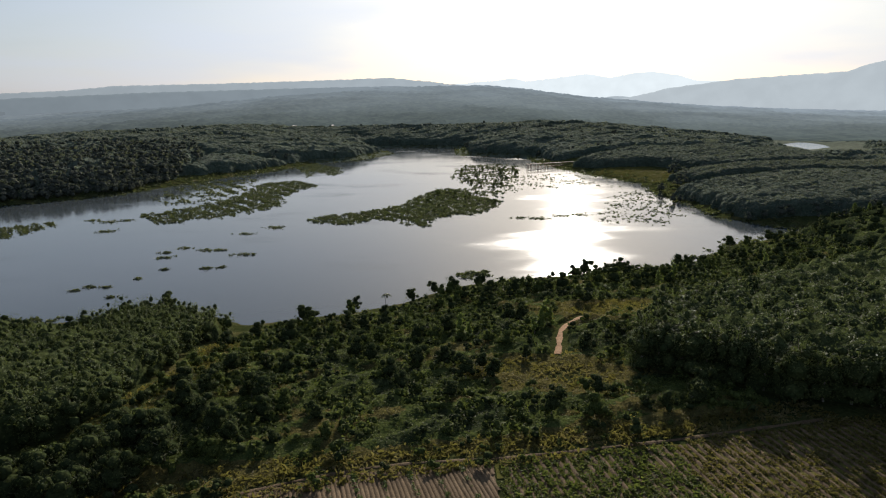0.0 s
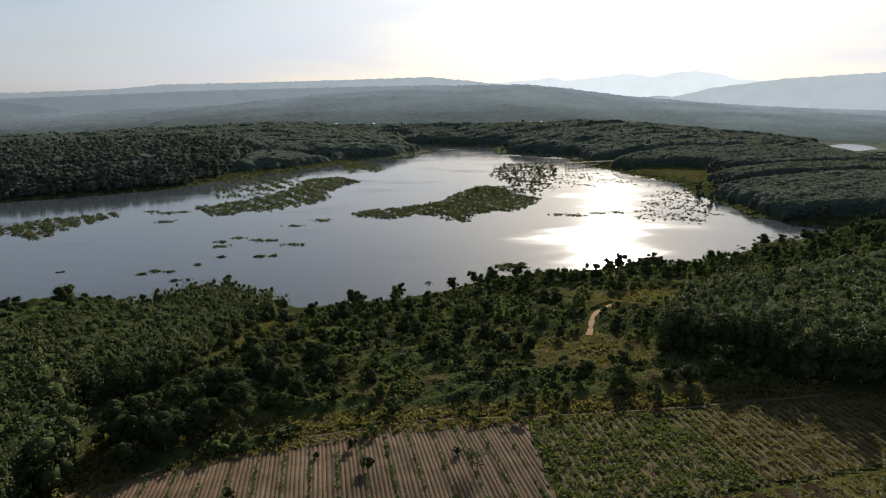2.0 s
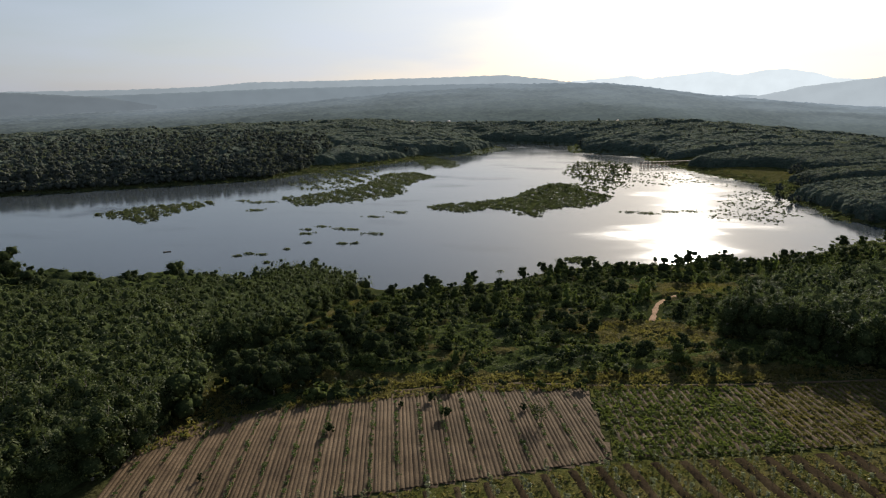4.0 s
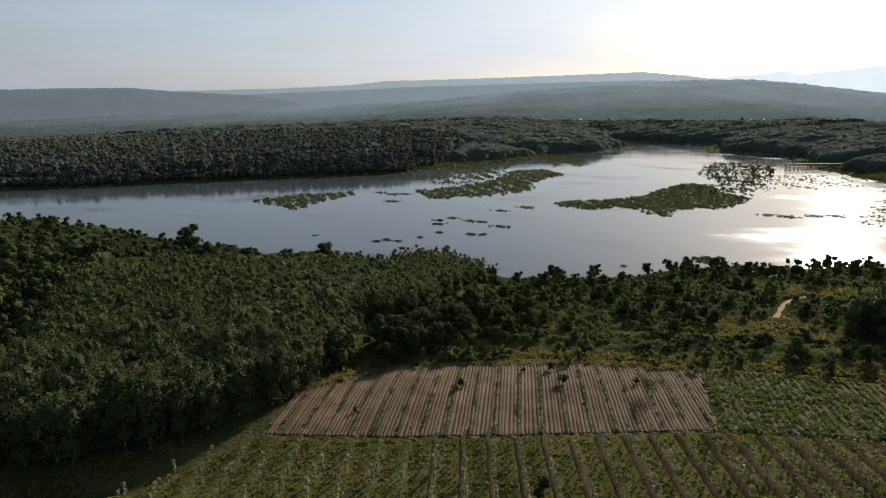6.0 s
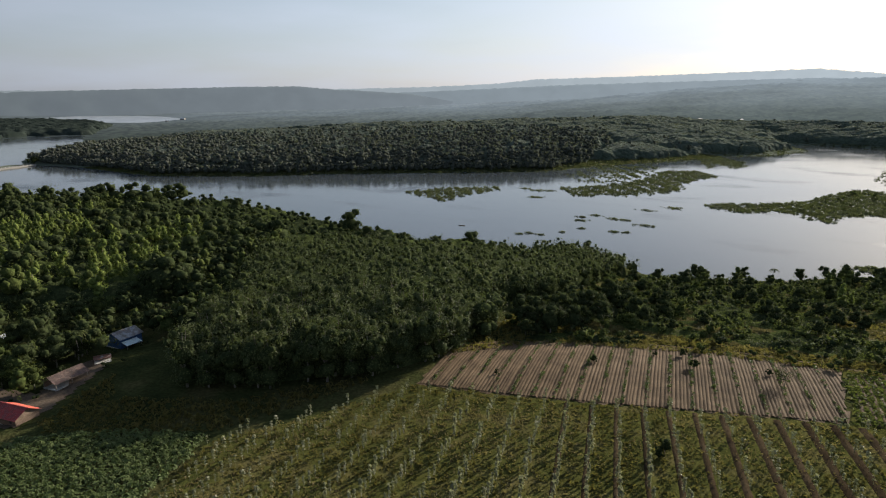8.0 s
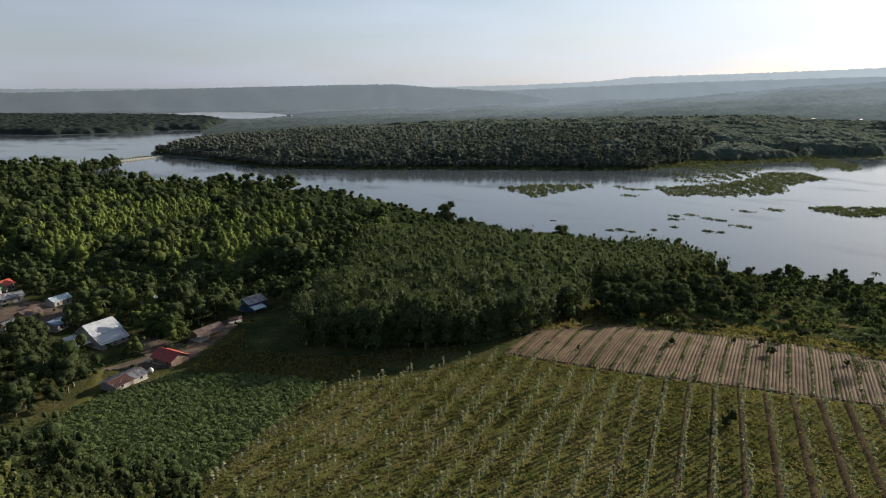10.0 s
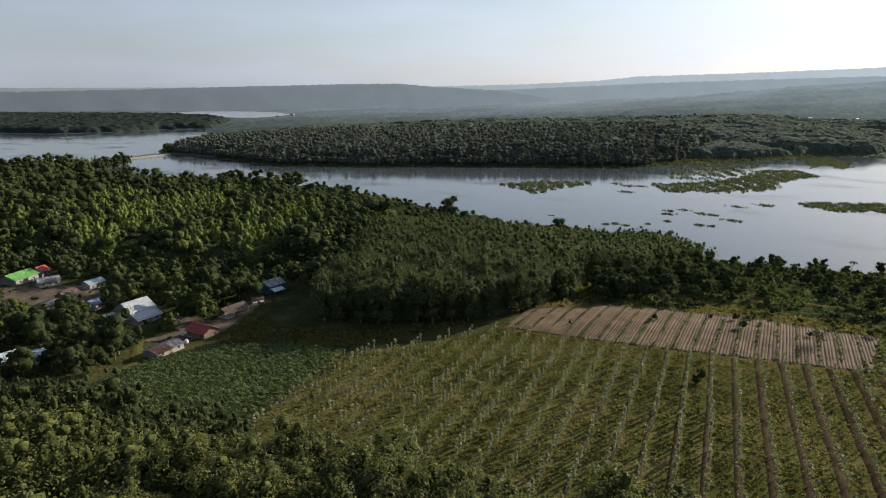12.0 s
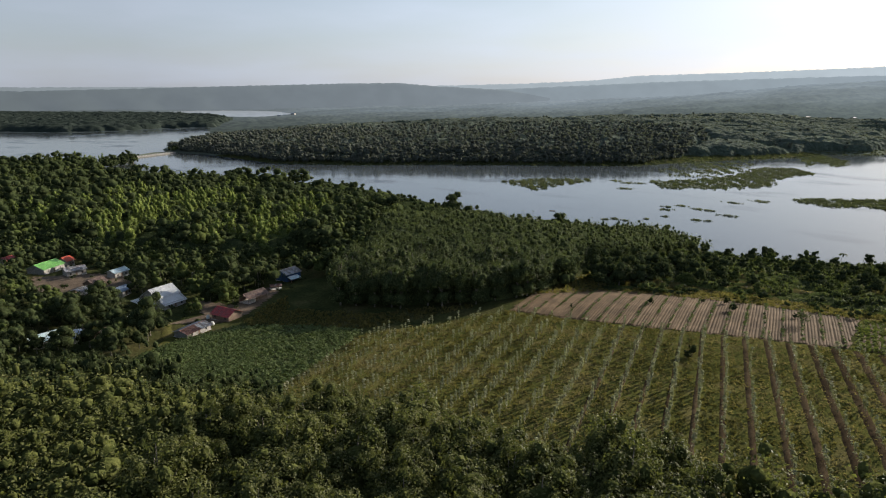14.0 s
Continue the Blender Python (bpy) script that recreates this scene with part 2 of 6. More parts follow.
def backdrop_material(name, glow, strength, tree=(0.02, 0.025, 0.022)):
    """Woods so far off that the haze in front is put into their emission, brighter towards the sun."""
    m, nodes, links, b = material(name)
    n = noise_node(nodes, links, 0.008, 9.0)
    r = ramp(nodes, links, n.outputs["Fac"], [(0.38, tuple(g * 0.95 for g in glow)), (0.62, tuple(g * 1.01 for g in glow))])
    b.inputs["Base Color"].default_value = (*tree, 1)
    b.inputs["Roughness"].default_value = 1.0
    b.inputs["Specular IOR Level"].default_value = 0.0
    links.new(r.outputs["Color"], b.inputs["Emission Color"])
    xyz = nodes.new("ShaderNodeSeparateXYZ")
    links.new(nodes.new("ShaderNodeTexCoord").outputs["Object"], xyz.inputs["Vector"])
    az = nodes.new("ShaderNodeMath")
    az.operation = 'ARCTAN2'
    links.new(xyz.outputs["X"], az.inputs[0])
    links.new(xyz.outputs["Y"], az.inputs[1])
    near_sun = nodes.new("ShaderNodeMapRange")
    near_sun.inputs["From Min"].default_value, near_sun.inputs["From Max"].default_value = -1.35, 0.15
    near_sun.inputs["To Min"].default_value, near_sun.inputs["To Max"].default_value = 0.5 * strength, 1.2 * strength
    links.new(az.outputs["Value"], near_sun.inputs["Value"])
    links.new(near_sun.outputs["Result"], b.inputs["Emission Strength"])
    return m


# ---- plan: laid out in steps of UNIT metres, brought to metres at the end ----
UNIT = 1.8
LAKE = [(-690, 232), (-645, 178), (-604, 138), (-540, 112), (-470, 112), (-420, 142), (-338, 192), (-280, 194), (-200, 177), (-153, 172), (-120, 180), (-86, 196), (-60, 178), (-30, 188),
        (-14, 198), (4, 216), (23, 224), (42, 228), (73, 238), (90, 239), (105, 252), (128, 277), (140, 280), (165, 298), (186, 308), (171, 313), (161, 326), (149, 343),
        (151, 380), (143, 427), (152, 485), (129, 534), (111, 589), (96, 640), (92, 705), (18, 752), (17, 856), (-37, 884), (-102, 874), (-68, 787), (-93, 709), (-137, 670),
        (-165, 600), (-200, 540), (-218, 500), (-236, 456), (-268, 427), (-329, 383), (-387, 338), (-420, 302), (-499, 253), (-626, 254), (-676, 240)]
WEST_ARM = [(-700, 226), (-690, 236), (-735, 252), (-800, 330), (-960, 430), (-1118, 514), (-1160, 455), (-1150, 352), (-1175, 271), (-1268, 213), (-1330, 60), (-1200, -60), (-900, -100), (-700, -60), (-625, 0), (-612, 60), (-632, 118), (-660, 174)]
FAR_ARM = [(-2230, 1060), (-2080, 1180), (-1910, 1173), (-1666, 1075), (-1511, 861), (-1622, 825), (-1850, 800), (-2150, 840)]
POND = [(436, 768), (470, 800), (484, 806), (500, 890), (486, 892), (448, 862)]


def inside(px, py, poly):
    res = np.zeros(px.shape, bool)
    for (x0, y0), (x1, y1) in zip(poly, poly[1:] + poly[:1]):
        cross = (y0 > py) != (y1 > py)
        if y0 != y1:
            res ^= cross & (px < (x1 - x0) * (py - y0) / (y1 - y0) + x0)
    return res


def edge_distance(px, py, poly):
    best = np.full(px.shape, 1e9)
    for (x0, y0), (x1, y1) in zip(poly, poly[1:] + poly[:1]):
        dx, dy = x1 - x0, y1 - y0
        u = np.clip(((px - x0) * dx + (py - y0) * dy) / (dx * dx + dy * dy), 0, 1)
        best = np.minimum(best, (px - x0 - u * dx) ** 2 + (py - y0 - u * dy) ** 2)
    return np.sqrt(best)


def shore(px, py):
    """Metres to the nearest water's edge: plus on land, minus on water."""
    s = np.full(px.shape, 1e9)
    for poly in (LAKE, WEST_ARM, FAR_ARM, POND):
        d = edge_distance(px, py, poly)
        s = np.minimum(s, np.where(inside(px, py, poly), -d, d))
    return s


def bump_hill(px, py, cx, cy, sx, sy, h):
    return h * np.exp(-0.5 * (((px - cx) / sx) ** 2 + ((py - cy) / sy) ** 2))


def wobble(px, py, size, seed=0.0):
    """Smooth unevenness between -1 and 1."""
    k = 2 * math.pi / size
    return (np.sin(k * (px * 0.8 + py * 0.6) + seed) + np.sin(k * 1.7 * (py * 0.9 - px * 0.44) + 2.1 * seed + 1)
            + np.sin(k * 2.9 * (px * 0.5 - py * 0.86) + 0.7 * seed + 2) * 0.6) / 2.6


def ground(px, py):
    px, py = np.asarray(px, float), np.asarray(py, float)
    s = shore(px, py)
    land = np.maximum(s, 0)
    mid = np.interp(px, [-1400, -700, -560, -330, -150, 0, 100, 170, 400, 900], [150, 215, 180, 250, 280, 300, 300, 305, 330, 400])
    far = np.clip((py - mid) / 60 + 0.5, 0, 1)
    near_z = np.interp(px, [-420, -260, -150], [7.0, 10.0, 19.3]) * (1 - np.exp(-(land / 75) ** 1.3)) - bump_hill(px, py, -135, -25, 55, 60, 6.0) * np.clip(land / 60, 0, 1)
    far_z = np.interp(px, [-1600, -900, -600, -300, 140, 400], [5.0, 6.0, 12.0, 22.0, 22.0, 5.0]) * (1 - np.exp(-land / 120))
    rise = 1 - np.exp(-land / 350)
    far_z = far_z + rise * (np.where(px < 100, bump_hill(px, py, 100, 1950, 720, 520, 68), bump_hill(px, py, 100, 1950, 430, 520, 68))
                            + bump_hill(px, py, -500, 2600, 1500, 500, 25))
    z = near_z * (1 - far) + far_z * far
    z = z + wobble(px, py, 90) * 0.5 * np.clip(land / 30, 0, 1) + wobble(px, py, 420, 3) * np.interp(px, [200, 400], [3.0, 0.6]) * np.clip((land - 200) / 300, 0, 1)
    return np.where(s > 0, z + 0.12, np.maximum(-4.0, 0.09 * s))


def gz(x, y):
    return float(ground(np.array([x]), np.array([y]))[0])


# ---- mesh helpers ----


def mesh_from(name, verts, quads, mats, smooth=False, face_mat=None):
    """A mesh from arrays of corners and four-sided faces (a triangle repeats nothing: see tri_mesh)."""
    verts, quads = np.asarray(verts, np.float32), np.asarray(quads, np.int32)
    me = bpy.data.meshes.new(name)
    me.vertices.add(len(verts))
    me.vertices.foreach_set("co", verts.ravel())
    k = quads.shape[1]
    me.loops.add(len(quads) * k)
    me.loops.foreach_set("vertex_index", quads.ravel())
    me.polygons.add(len(quads))
    me.polygons.foreach_set("loop_start", np.arange(len(quads), dtype=np.int32) * k)
    for mt in (mats if isinstance(mats, (list, tuple)) else [mats]):
        me.materials.append(mt)
    if face_mat is not None:
        me.polygons.foreach_set("material_index", np.asarray(face_mat, np.int32))
    me.polygons.foreach_set("use_smooth", np.full(len(quads), smooth))
    me.update(calc_edges=True)
    return me


def part(name, data, parent=None, label="", m=None):
    """Links mesh data as one object under a thing or a part."""
    ob = new(name, data)
    ob.parent = parent
    if m is not None:
        ob.matrix_basis = m
    return tagged(ob, label)


def from_bm(name, bm, mat, smooth=False):
    me = bpy.data.meshes.new(name)
    bm.to_mesh(me)
    bm.free()
    me.materials.append(mat)
    for p in me.polygons:
        p.use_smooth = smooth
    return me


def grid_sheet(name, xs, ys, height, mat, keep=None, smooth=True):
    """A sheet over a grid of plan places; height gives z, keep which faces stay."""
    n0, n1 = xs.shape
    z = height(xs, ys)
    v = np.stack([xs, ys, z], -1).reshape(-1, 3)
    i = np.arange(n0 * n1).reshape(n0, n1)
    q = np.stack([i[:-1, :-1], i[1:, :-1], i[1:, 1:], i[:-1, 1:]], -1).reshape(-1, 4)
    if keep is not None:
        cx, cy = v[q, 0].mean(1), v[q, 1].mean(1)
        q = q[keep(cx, cy)]
    return mesh_from(name, v, q, mat, smooth)


# ---- ground and water ----
rings = np.concatenate([np.linspace(1, 330, 80), np.geomspace(334, 1010, 56)])
turns = np.linspace(0, 2 * math.pi, 321)
RR, TT = np.meshgrid(rings, turns, indexing="ij")
gm = grid_sheet("ground", -20 + RR * np.sin(TT), 60 + RR * np.cos(TT), ground, M_GROUND)
gm.materials.append(M_FAR_GROUND)
cen = np.zeros(len(gm.polygons) * 3, np.float32)
gm.polygons.foreach_get("center", cen)
cen = cen.reshape(-1, 3)
fd = np.hypot(cen[:, 0] + 20, cen[:, 1] - 60)
gm.polygons.foreach_set("material_index", (fd > 620).astype(np.int32))
tagged(new("ground", gm), "rough grassy and wooded land round the lake", "ground", kind="structure")
wm = grid_sheet("water", *np.meshgrid(np.linspace(-2560, 1200, 41), np.linspace(-300, 1400, 18), indexing="ij"), lambda a, b: np.zeros(a.shape), M_WATER)
tagged(new("water", wm), "calm grey lake water mirroring a bright sky", "lake", kind="structure")

# an arm of the lake far to the north-west: the sky's reflection is put into its pale colour
M_SKY_WATER = surface("sky_coloured_water", [(0.26, 0.28, 0.29), (0.33, 0.35, 0.36)], 0.004, rough=0.35, fine=0.02, spec=0.5)
FX, FY = np.meshgrid(np.linspace(-2640, -1480, 90), np.linspace(440, 1200, 60), indexing="ij")
tagged(new("far_water", grid_sheet("far_water", FX, FY, lambda a, b: np.full(a.shape, 0.06), M_SKY_WATER, lambda a, b: inside(a, b, FAR_ARM))), "distant lake arm, sky reflection put into its pale colour", "lake", kind="structure")

# wooded country beyond the lake, far enough to be a backdrop: haze is put into its emission, growing with distance and
# towards the sun
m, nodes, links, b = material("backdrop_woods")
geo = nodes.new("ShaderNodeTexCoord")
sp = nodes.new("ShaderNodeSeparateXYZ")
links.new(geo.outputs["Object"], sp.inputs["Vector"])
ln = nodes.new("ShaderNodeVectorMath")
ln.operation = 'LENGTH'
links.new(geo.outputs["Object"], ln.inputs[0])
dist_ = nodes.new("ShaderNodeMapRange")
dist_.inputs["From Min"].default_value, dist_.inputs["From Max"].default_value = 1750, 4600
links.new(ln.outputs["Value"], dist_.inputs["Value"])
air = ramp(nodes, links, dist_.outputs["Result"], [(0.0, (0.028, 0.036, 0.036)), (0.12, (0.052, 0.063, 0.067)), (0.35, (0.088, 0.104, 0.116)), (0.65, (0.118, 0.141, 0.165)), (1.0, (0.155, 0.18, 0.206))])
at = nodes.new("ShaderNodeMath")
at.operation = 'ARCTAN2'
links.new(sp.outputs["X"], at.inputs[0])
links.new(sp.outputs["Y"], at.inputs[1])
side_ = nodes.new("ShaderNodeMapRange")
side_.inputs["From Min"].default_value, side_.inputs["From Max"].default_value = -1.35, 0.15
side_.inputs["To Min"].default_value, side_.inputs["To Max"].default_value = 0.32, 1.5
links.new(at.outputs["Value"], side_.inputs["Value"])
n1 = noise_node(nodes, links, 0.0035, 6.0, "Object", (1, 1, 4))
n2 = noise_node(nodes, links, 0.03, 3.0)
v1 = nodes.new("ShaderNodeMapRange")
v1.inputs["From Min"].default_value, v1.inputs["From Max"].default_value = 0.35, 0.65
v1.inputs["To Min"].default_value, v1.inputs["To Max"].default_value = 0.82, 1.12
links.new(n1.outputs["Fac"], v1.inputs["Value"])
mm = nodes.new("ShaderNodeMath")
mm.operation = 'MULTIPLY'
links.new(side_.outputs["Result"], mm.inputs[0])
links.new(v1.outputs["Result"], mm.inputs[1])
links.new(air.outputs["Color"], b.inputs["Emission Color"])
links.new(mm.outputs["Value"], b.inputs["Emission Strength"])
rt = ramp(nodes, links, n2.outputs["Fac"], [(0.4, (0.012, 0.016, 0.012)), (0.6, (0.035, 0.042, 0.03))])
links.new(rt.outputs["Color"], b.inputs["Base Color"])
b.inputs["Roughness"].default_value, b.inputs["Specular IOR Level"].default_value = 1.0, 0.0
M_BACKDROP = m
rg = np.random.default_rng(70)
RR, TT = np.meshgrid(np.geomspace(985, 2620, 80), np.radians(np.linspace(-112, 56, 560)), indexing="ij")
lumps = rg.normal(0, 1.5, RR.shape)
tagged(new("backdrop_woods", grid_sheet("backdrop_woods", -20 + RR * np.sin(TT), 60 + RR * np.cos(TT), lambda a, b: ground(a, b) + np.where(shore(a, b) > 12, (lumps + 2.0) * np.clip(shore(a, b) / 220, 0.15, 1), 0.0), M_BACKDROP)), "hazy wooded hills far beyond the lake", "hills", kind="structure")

# distant ridges: bearing, degrees above eye level; last, the haze colour and strength they emit
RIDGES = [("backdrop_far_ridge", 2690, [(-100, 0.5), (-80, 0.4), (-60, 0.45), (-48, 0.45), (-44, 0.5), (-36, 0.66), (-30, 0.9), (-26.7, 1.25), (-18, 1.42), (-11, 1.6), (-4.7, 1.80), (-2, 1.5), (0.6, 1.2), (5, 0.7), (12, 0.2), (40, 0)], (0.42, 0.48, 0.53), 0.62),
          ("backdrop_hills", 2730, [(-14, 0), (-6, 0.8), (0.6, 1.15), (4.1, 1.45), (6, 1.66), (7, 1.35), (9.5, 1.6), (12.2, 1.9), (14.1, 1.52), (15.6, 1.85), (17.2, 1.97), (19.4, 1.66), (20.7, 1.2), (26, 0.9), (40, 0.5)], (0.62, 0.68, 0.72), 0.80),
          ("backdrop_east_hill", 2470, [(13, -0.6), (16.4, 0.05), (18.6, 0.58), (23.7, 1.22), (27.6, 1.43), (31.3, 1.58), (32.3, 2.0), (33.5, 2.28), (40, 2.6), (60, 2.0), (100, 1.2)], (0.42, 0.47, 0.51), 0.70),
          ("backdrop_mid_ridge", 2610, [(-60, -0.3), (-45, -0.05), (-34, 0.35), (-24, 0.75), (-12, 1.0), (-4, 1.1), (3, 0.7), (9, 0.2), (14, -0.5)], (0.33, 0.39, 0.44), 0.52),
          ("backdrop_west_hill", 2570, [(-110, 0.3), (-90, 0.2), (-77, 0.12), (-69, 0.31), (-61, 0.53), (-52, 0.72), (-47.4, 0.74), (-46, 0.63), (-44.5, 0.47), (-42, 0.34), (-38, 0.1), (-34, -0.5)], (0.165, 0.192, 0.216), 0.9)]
for name, dist, crest, glow, strength in RIDGES:
    az = np.arange(crest[0][0], crest[-1][0], 0.06)
    el = np.interp(az, [c[0] for c in crest], [c[1] for c in crest])
    ker = np.hanning(15)
    el = np.convolve(np.pad(el, 7, mode="edge"), ker / ker.sum(), "valid")
    rg = np.random.default_rng(int(dist))
    rough_line = np.convolve(rg.normal(0, 1, len(az) + 4), np.ones(5) / 5, "valid") * dist * 0.0006
    top = 65 + dist * np.tan(np.radians(el))
    rows = []
    for k, (f, dr) in enumerate([(0.0, -110), (0.35, -75), (0.7, -45), (0.93, -15), (1.0, 0), (0.5, 20)]):
        r = dist + dr + 12 * np.sin(az * 1.3 + k) * (1 - f)
        rows.append(np.stack([r * np.sin(np.radians(az)), r * np.cos(np.radians(az)), -5 + (top + 5) * f + (rough_line if f == 1.0 else 0)], -1))
    v = np.concatenate(rows)
    n = len(az)
    i = np.arange(len(rows) * n).reshape(len(rows), n)
    q = np.stack([i[:-1, :-1], i[:-1, 1:], i[1:, 1:], i[1:, :-1]], -1).reshape(-1, 4)
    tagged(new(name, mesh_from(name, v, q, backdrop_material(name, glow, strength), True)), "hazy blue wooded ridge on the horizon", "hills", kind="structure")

# ---- vegetation builders ----


def ball(rng, seg=6, ring=4, rough=0.22):
    """A lumpy closed ball of four-sided faces, radius about 1."""
    a = np.linspace(0, 2 * math.pi, seg, endpoint=False)
    v = [np.array([[0, 0, -1.0]] * seg)]
    for k in range(1, ring):
        e = -math.pi / 2 + math.pi * k / ring
        v.append(np.stack([np.cos(a) * math.cos(e), np.sin(a) * math.cos(e), np.full(seg, math.sin(e))], -1))
    v.append(np.array([[0, 0, 1.0]] * seg))
    v = np.concatenate(v)
    v = v * (1 + rng.uniform(-rough, rough, (len(v), 1)))
    v[:seg] = v[:seg].mean(0)
    v[-seg:] = v[-seg:].mean(0)
    i = np.arange((ring + 1) * seg).reshape(ring + 1, seg)
    j = np.roll(i, -1, 1)
    q = np.stack([i[:-1], j[:-1], j[1:], i[1:]], -1).reshape(-1, 4)
    return v, q


def sprays(rng, centres, normals, size, slim=0.6):
    """Small leaf sprays: one bent diamond each."""
    n = len(centres)
    nn = normals / (np.linalg.norm(normals, axis=1, keepdims=True) + 1e-9)
    t = np.cross(nn, rng.normal(0, 1, (n, 3)))
    t /= np.linalg.norm(t, axis=1, keepdims=True) + 1e-9
    b = np.cross(nn, t)
    s = (size * rng.uniform(0.65, 1.35, n))[:, None]
    droop = -0.25 * s * nn
    v = np.stack([centres + t * s + droop, centres + b * s * slim, centres - t * s + droop, centres - b * s * slim], 1).reshape(-1, 3)
    return v, np.arange(4 * n).reshape(n, 4)


def join(pieces):
    vs, qs, o = [], [], 0
    for v, q in pieces:
        vs.append(v)
        qs.append(q + o)
        o += len(v)
    return np.concatenate(vs), np.concatenate(qs)


def tube(points, radii, seg=6):
    """A tapered limb through points."""
    points = [np.array(p, float) for p in points]
    v = []
    for k, p in enumerate(points):
        d = points[min(k + 1, len(points) - 1)] - points[max(k - 1, 0)]
        d /= np.linalg.norm(d)
        u = np.cross(d, [0.3, 0.9, 0.2])
        u /= np.linalg.norm(u)
        w = np.cross(d, u)
        a = np.linspace(0, 2 * math.pi, seg, endpoint=False)
        v.append(p + radii[k] * (np.cos(a)[:, None] * u + np.sin(a)[:, None] * w))
    v = np.concatenate(v)
    i = np.arange(len(points) * seg).reshape(len(points), seg)
    j = np.roll(i, -1, 1)
    return v, np.stack([i[:-1], j[:-1], j[1:], i[1:]], -1).reshape(-1, 4)


CORE_COUNT, KEPT = {}, []       # how many faces of a crown are its inner mass, coloured darker for shade


def crown(rng, lobes, n, size, core=0.76, low=-0.6, core_seg=(6, 4), cores=99, leaflets=6):
    """A crown: lobes (x, y, z, r, rz) set with leaf tufts over leafy cores."""
    lobes, n = np.array(lobes), n * leaflets
    w = lobes[:, 3] * lobes[:, 4]
    tries = 4 * n + 20
    pick = rng.choice(len(lobes), tries, p=w / w.sum())
    d = rng.normal(0, 1, (tries, 3))
    d /= np.linalg.norm(d, axis=1, keepdims=True)
    L = lobes[pick]
    rad = np.stack([L[:, 3], L[:, 3], L[:, 4]], -1)
    c = L[:, :3] + d * rad * rng.uniform(0.84, 1.2, (tries, 1))
    depth = np.min([np.sqrt((((c - l[:3]) / (l[3], l[3], l[4])) ** 2).sum(1)) for l in lobes], axis=0)
    ok = np.nonzero((d[:, 2] > low) & (depth > 0.8))[0][:n]     # only the outer skin
    c, d = c[ok], d[ok]
    n = len(ok)
    nrm = d + rng.normal(0, 0.3, (n, 3)) + np.array([0, 0, 0.45])
    pieces = [sprays(rng, c, nrm, size * 0.5, 0.7)]
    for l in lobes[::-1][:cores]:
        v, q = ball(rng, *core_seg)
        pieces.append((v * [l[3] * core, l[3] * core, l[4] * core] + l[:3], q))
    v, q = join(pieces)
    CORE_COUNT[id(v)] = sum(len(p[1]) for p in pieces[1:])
    KEPT.append(v)
    return v, q


def lobes_for(rng, kind, h, r):
    out = []
    if kind == "rubber":
        for k in range(15):
            a, f = k * 2.4 + rng.uniform(-0.3, 0.3), 0.95 * math.sqrt(rng.uniform(0.05, 1.0))
            out.append((r * f * math.cos(a), r * f * math.sin(a), h * (rng.uniform(0.74, 0.95) - 0.32 * f * f), r * rng.uniform(0.2, 0.34), h * rng.uniform(0.07, 0.13)))
        out.append((0, 0, h * 0.2, r * 0.7, h * 0.17))
        out.append((0, 0, h * 0.55, r * 0.85, h * 0.24))
    elif kind == "round":
        for k in range(12):
            a, f = k * 2.4 + rng.uniform(-0.5, 0.5), rng.uniform(0.25, 0.95)
            out.append((r * f * math.cos(a), r * f * math.sin(a), h * (rng.uniform(0.3, 0.9) - 0.12 * f), r * rng.uniform(0.22, 0.42), h * rng.uniform(0.08, 0.16)))
        out.append((0.15 * r, 0, h * 0.74, r * 0.5, h * 0.16))
        out.append((0, 0, h * 0.45, r * 0.78, h * 0.28))
    elif kind == "tall":
        for k in range(8):
            a, f = rng.uniform(0, 6.28), rng.uniform(0.05, 0.5)
            out.append((r * f * math.cos(a), r * f * math.sin(a), h * (0.28 + 0.085 * k), r * rng.uniform(0.35, 0.6) * (1.15 - 0.07 * k), h * rng.uniform(0.09, 0.13)))
    elif kind == "bush":
        for k in range(6):
            a, f = rng.uniform(0, 6.28), rng.uniform(0.1, 0.7)
            out.append((r * f * math.cos(a), r * f * math.sin(a), h * rng.uniform(0.3, 0.65), r * rng.uniform(0.35, 0.6), h * rng.uniform(0.22, 0.36)))
    return out


def trunk_mesh(rng, h, r, lobes, base=0.14):
    pts = [(0, 0, -0.4), (rng.normal(0, 0.06) * h * 0.2, rng.normal(0, 0.06) * h * 0.2, h * 0.25), (rng.normal(0, 0.1) * h * 0.2, rng.normal(0, 0.1) * h * 0.2, h * 0.55), (0, 0, h * 0.82)]
    pieces = [tube(pts, [base * 1.3, base, base * 0.7, base * 0.25])]
    for l in lobes[:4]:
        pieces.append(tube([pts[1] if rng.random() < 0.5 else pts[2], ((pts[1][0] + l[0]) / 2, (pts[1][1] + l[1]) / 2, (h * 0.4 + l[2]) / 2 + 0.2), (l[0], l[1], l[2])], [base * 0.6, base * 0.4, base * 0.15], 4))
    return join(pieces)


def tree_template(seed, kind, h, r, leaves, size, trunk=True, core_seg=(6, 4), cores=99, leaflets=6):
    rng = np.random.default_rng(seed)
    lobes = lobes_for(rng, kind, h, r)
    c = crown(rng, lobes, leaves, size, core_seg=core_seg, cores=cores, leaflets=leaflets)
    t = trunk_mesh(rng, h, r, lobes, 0.012 * h + 0.05) if trunk else None
    return c, t


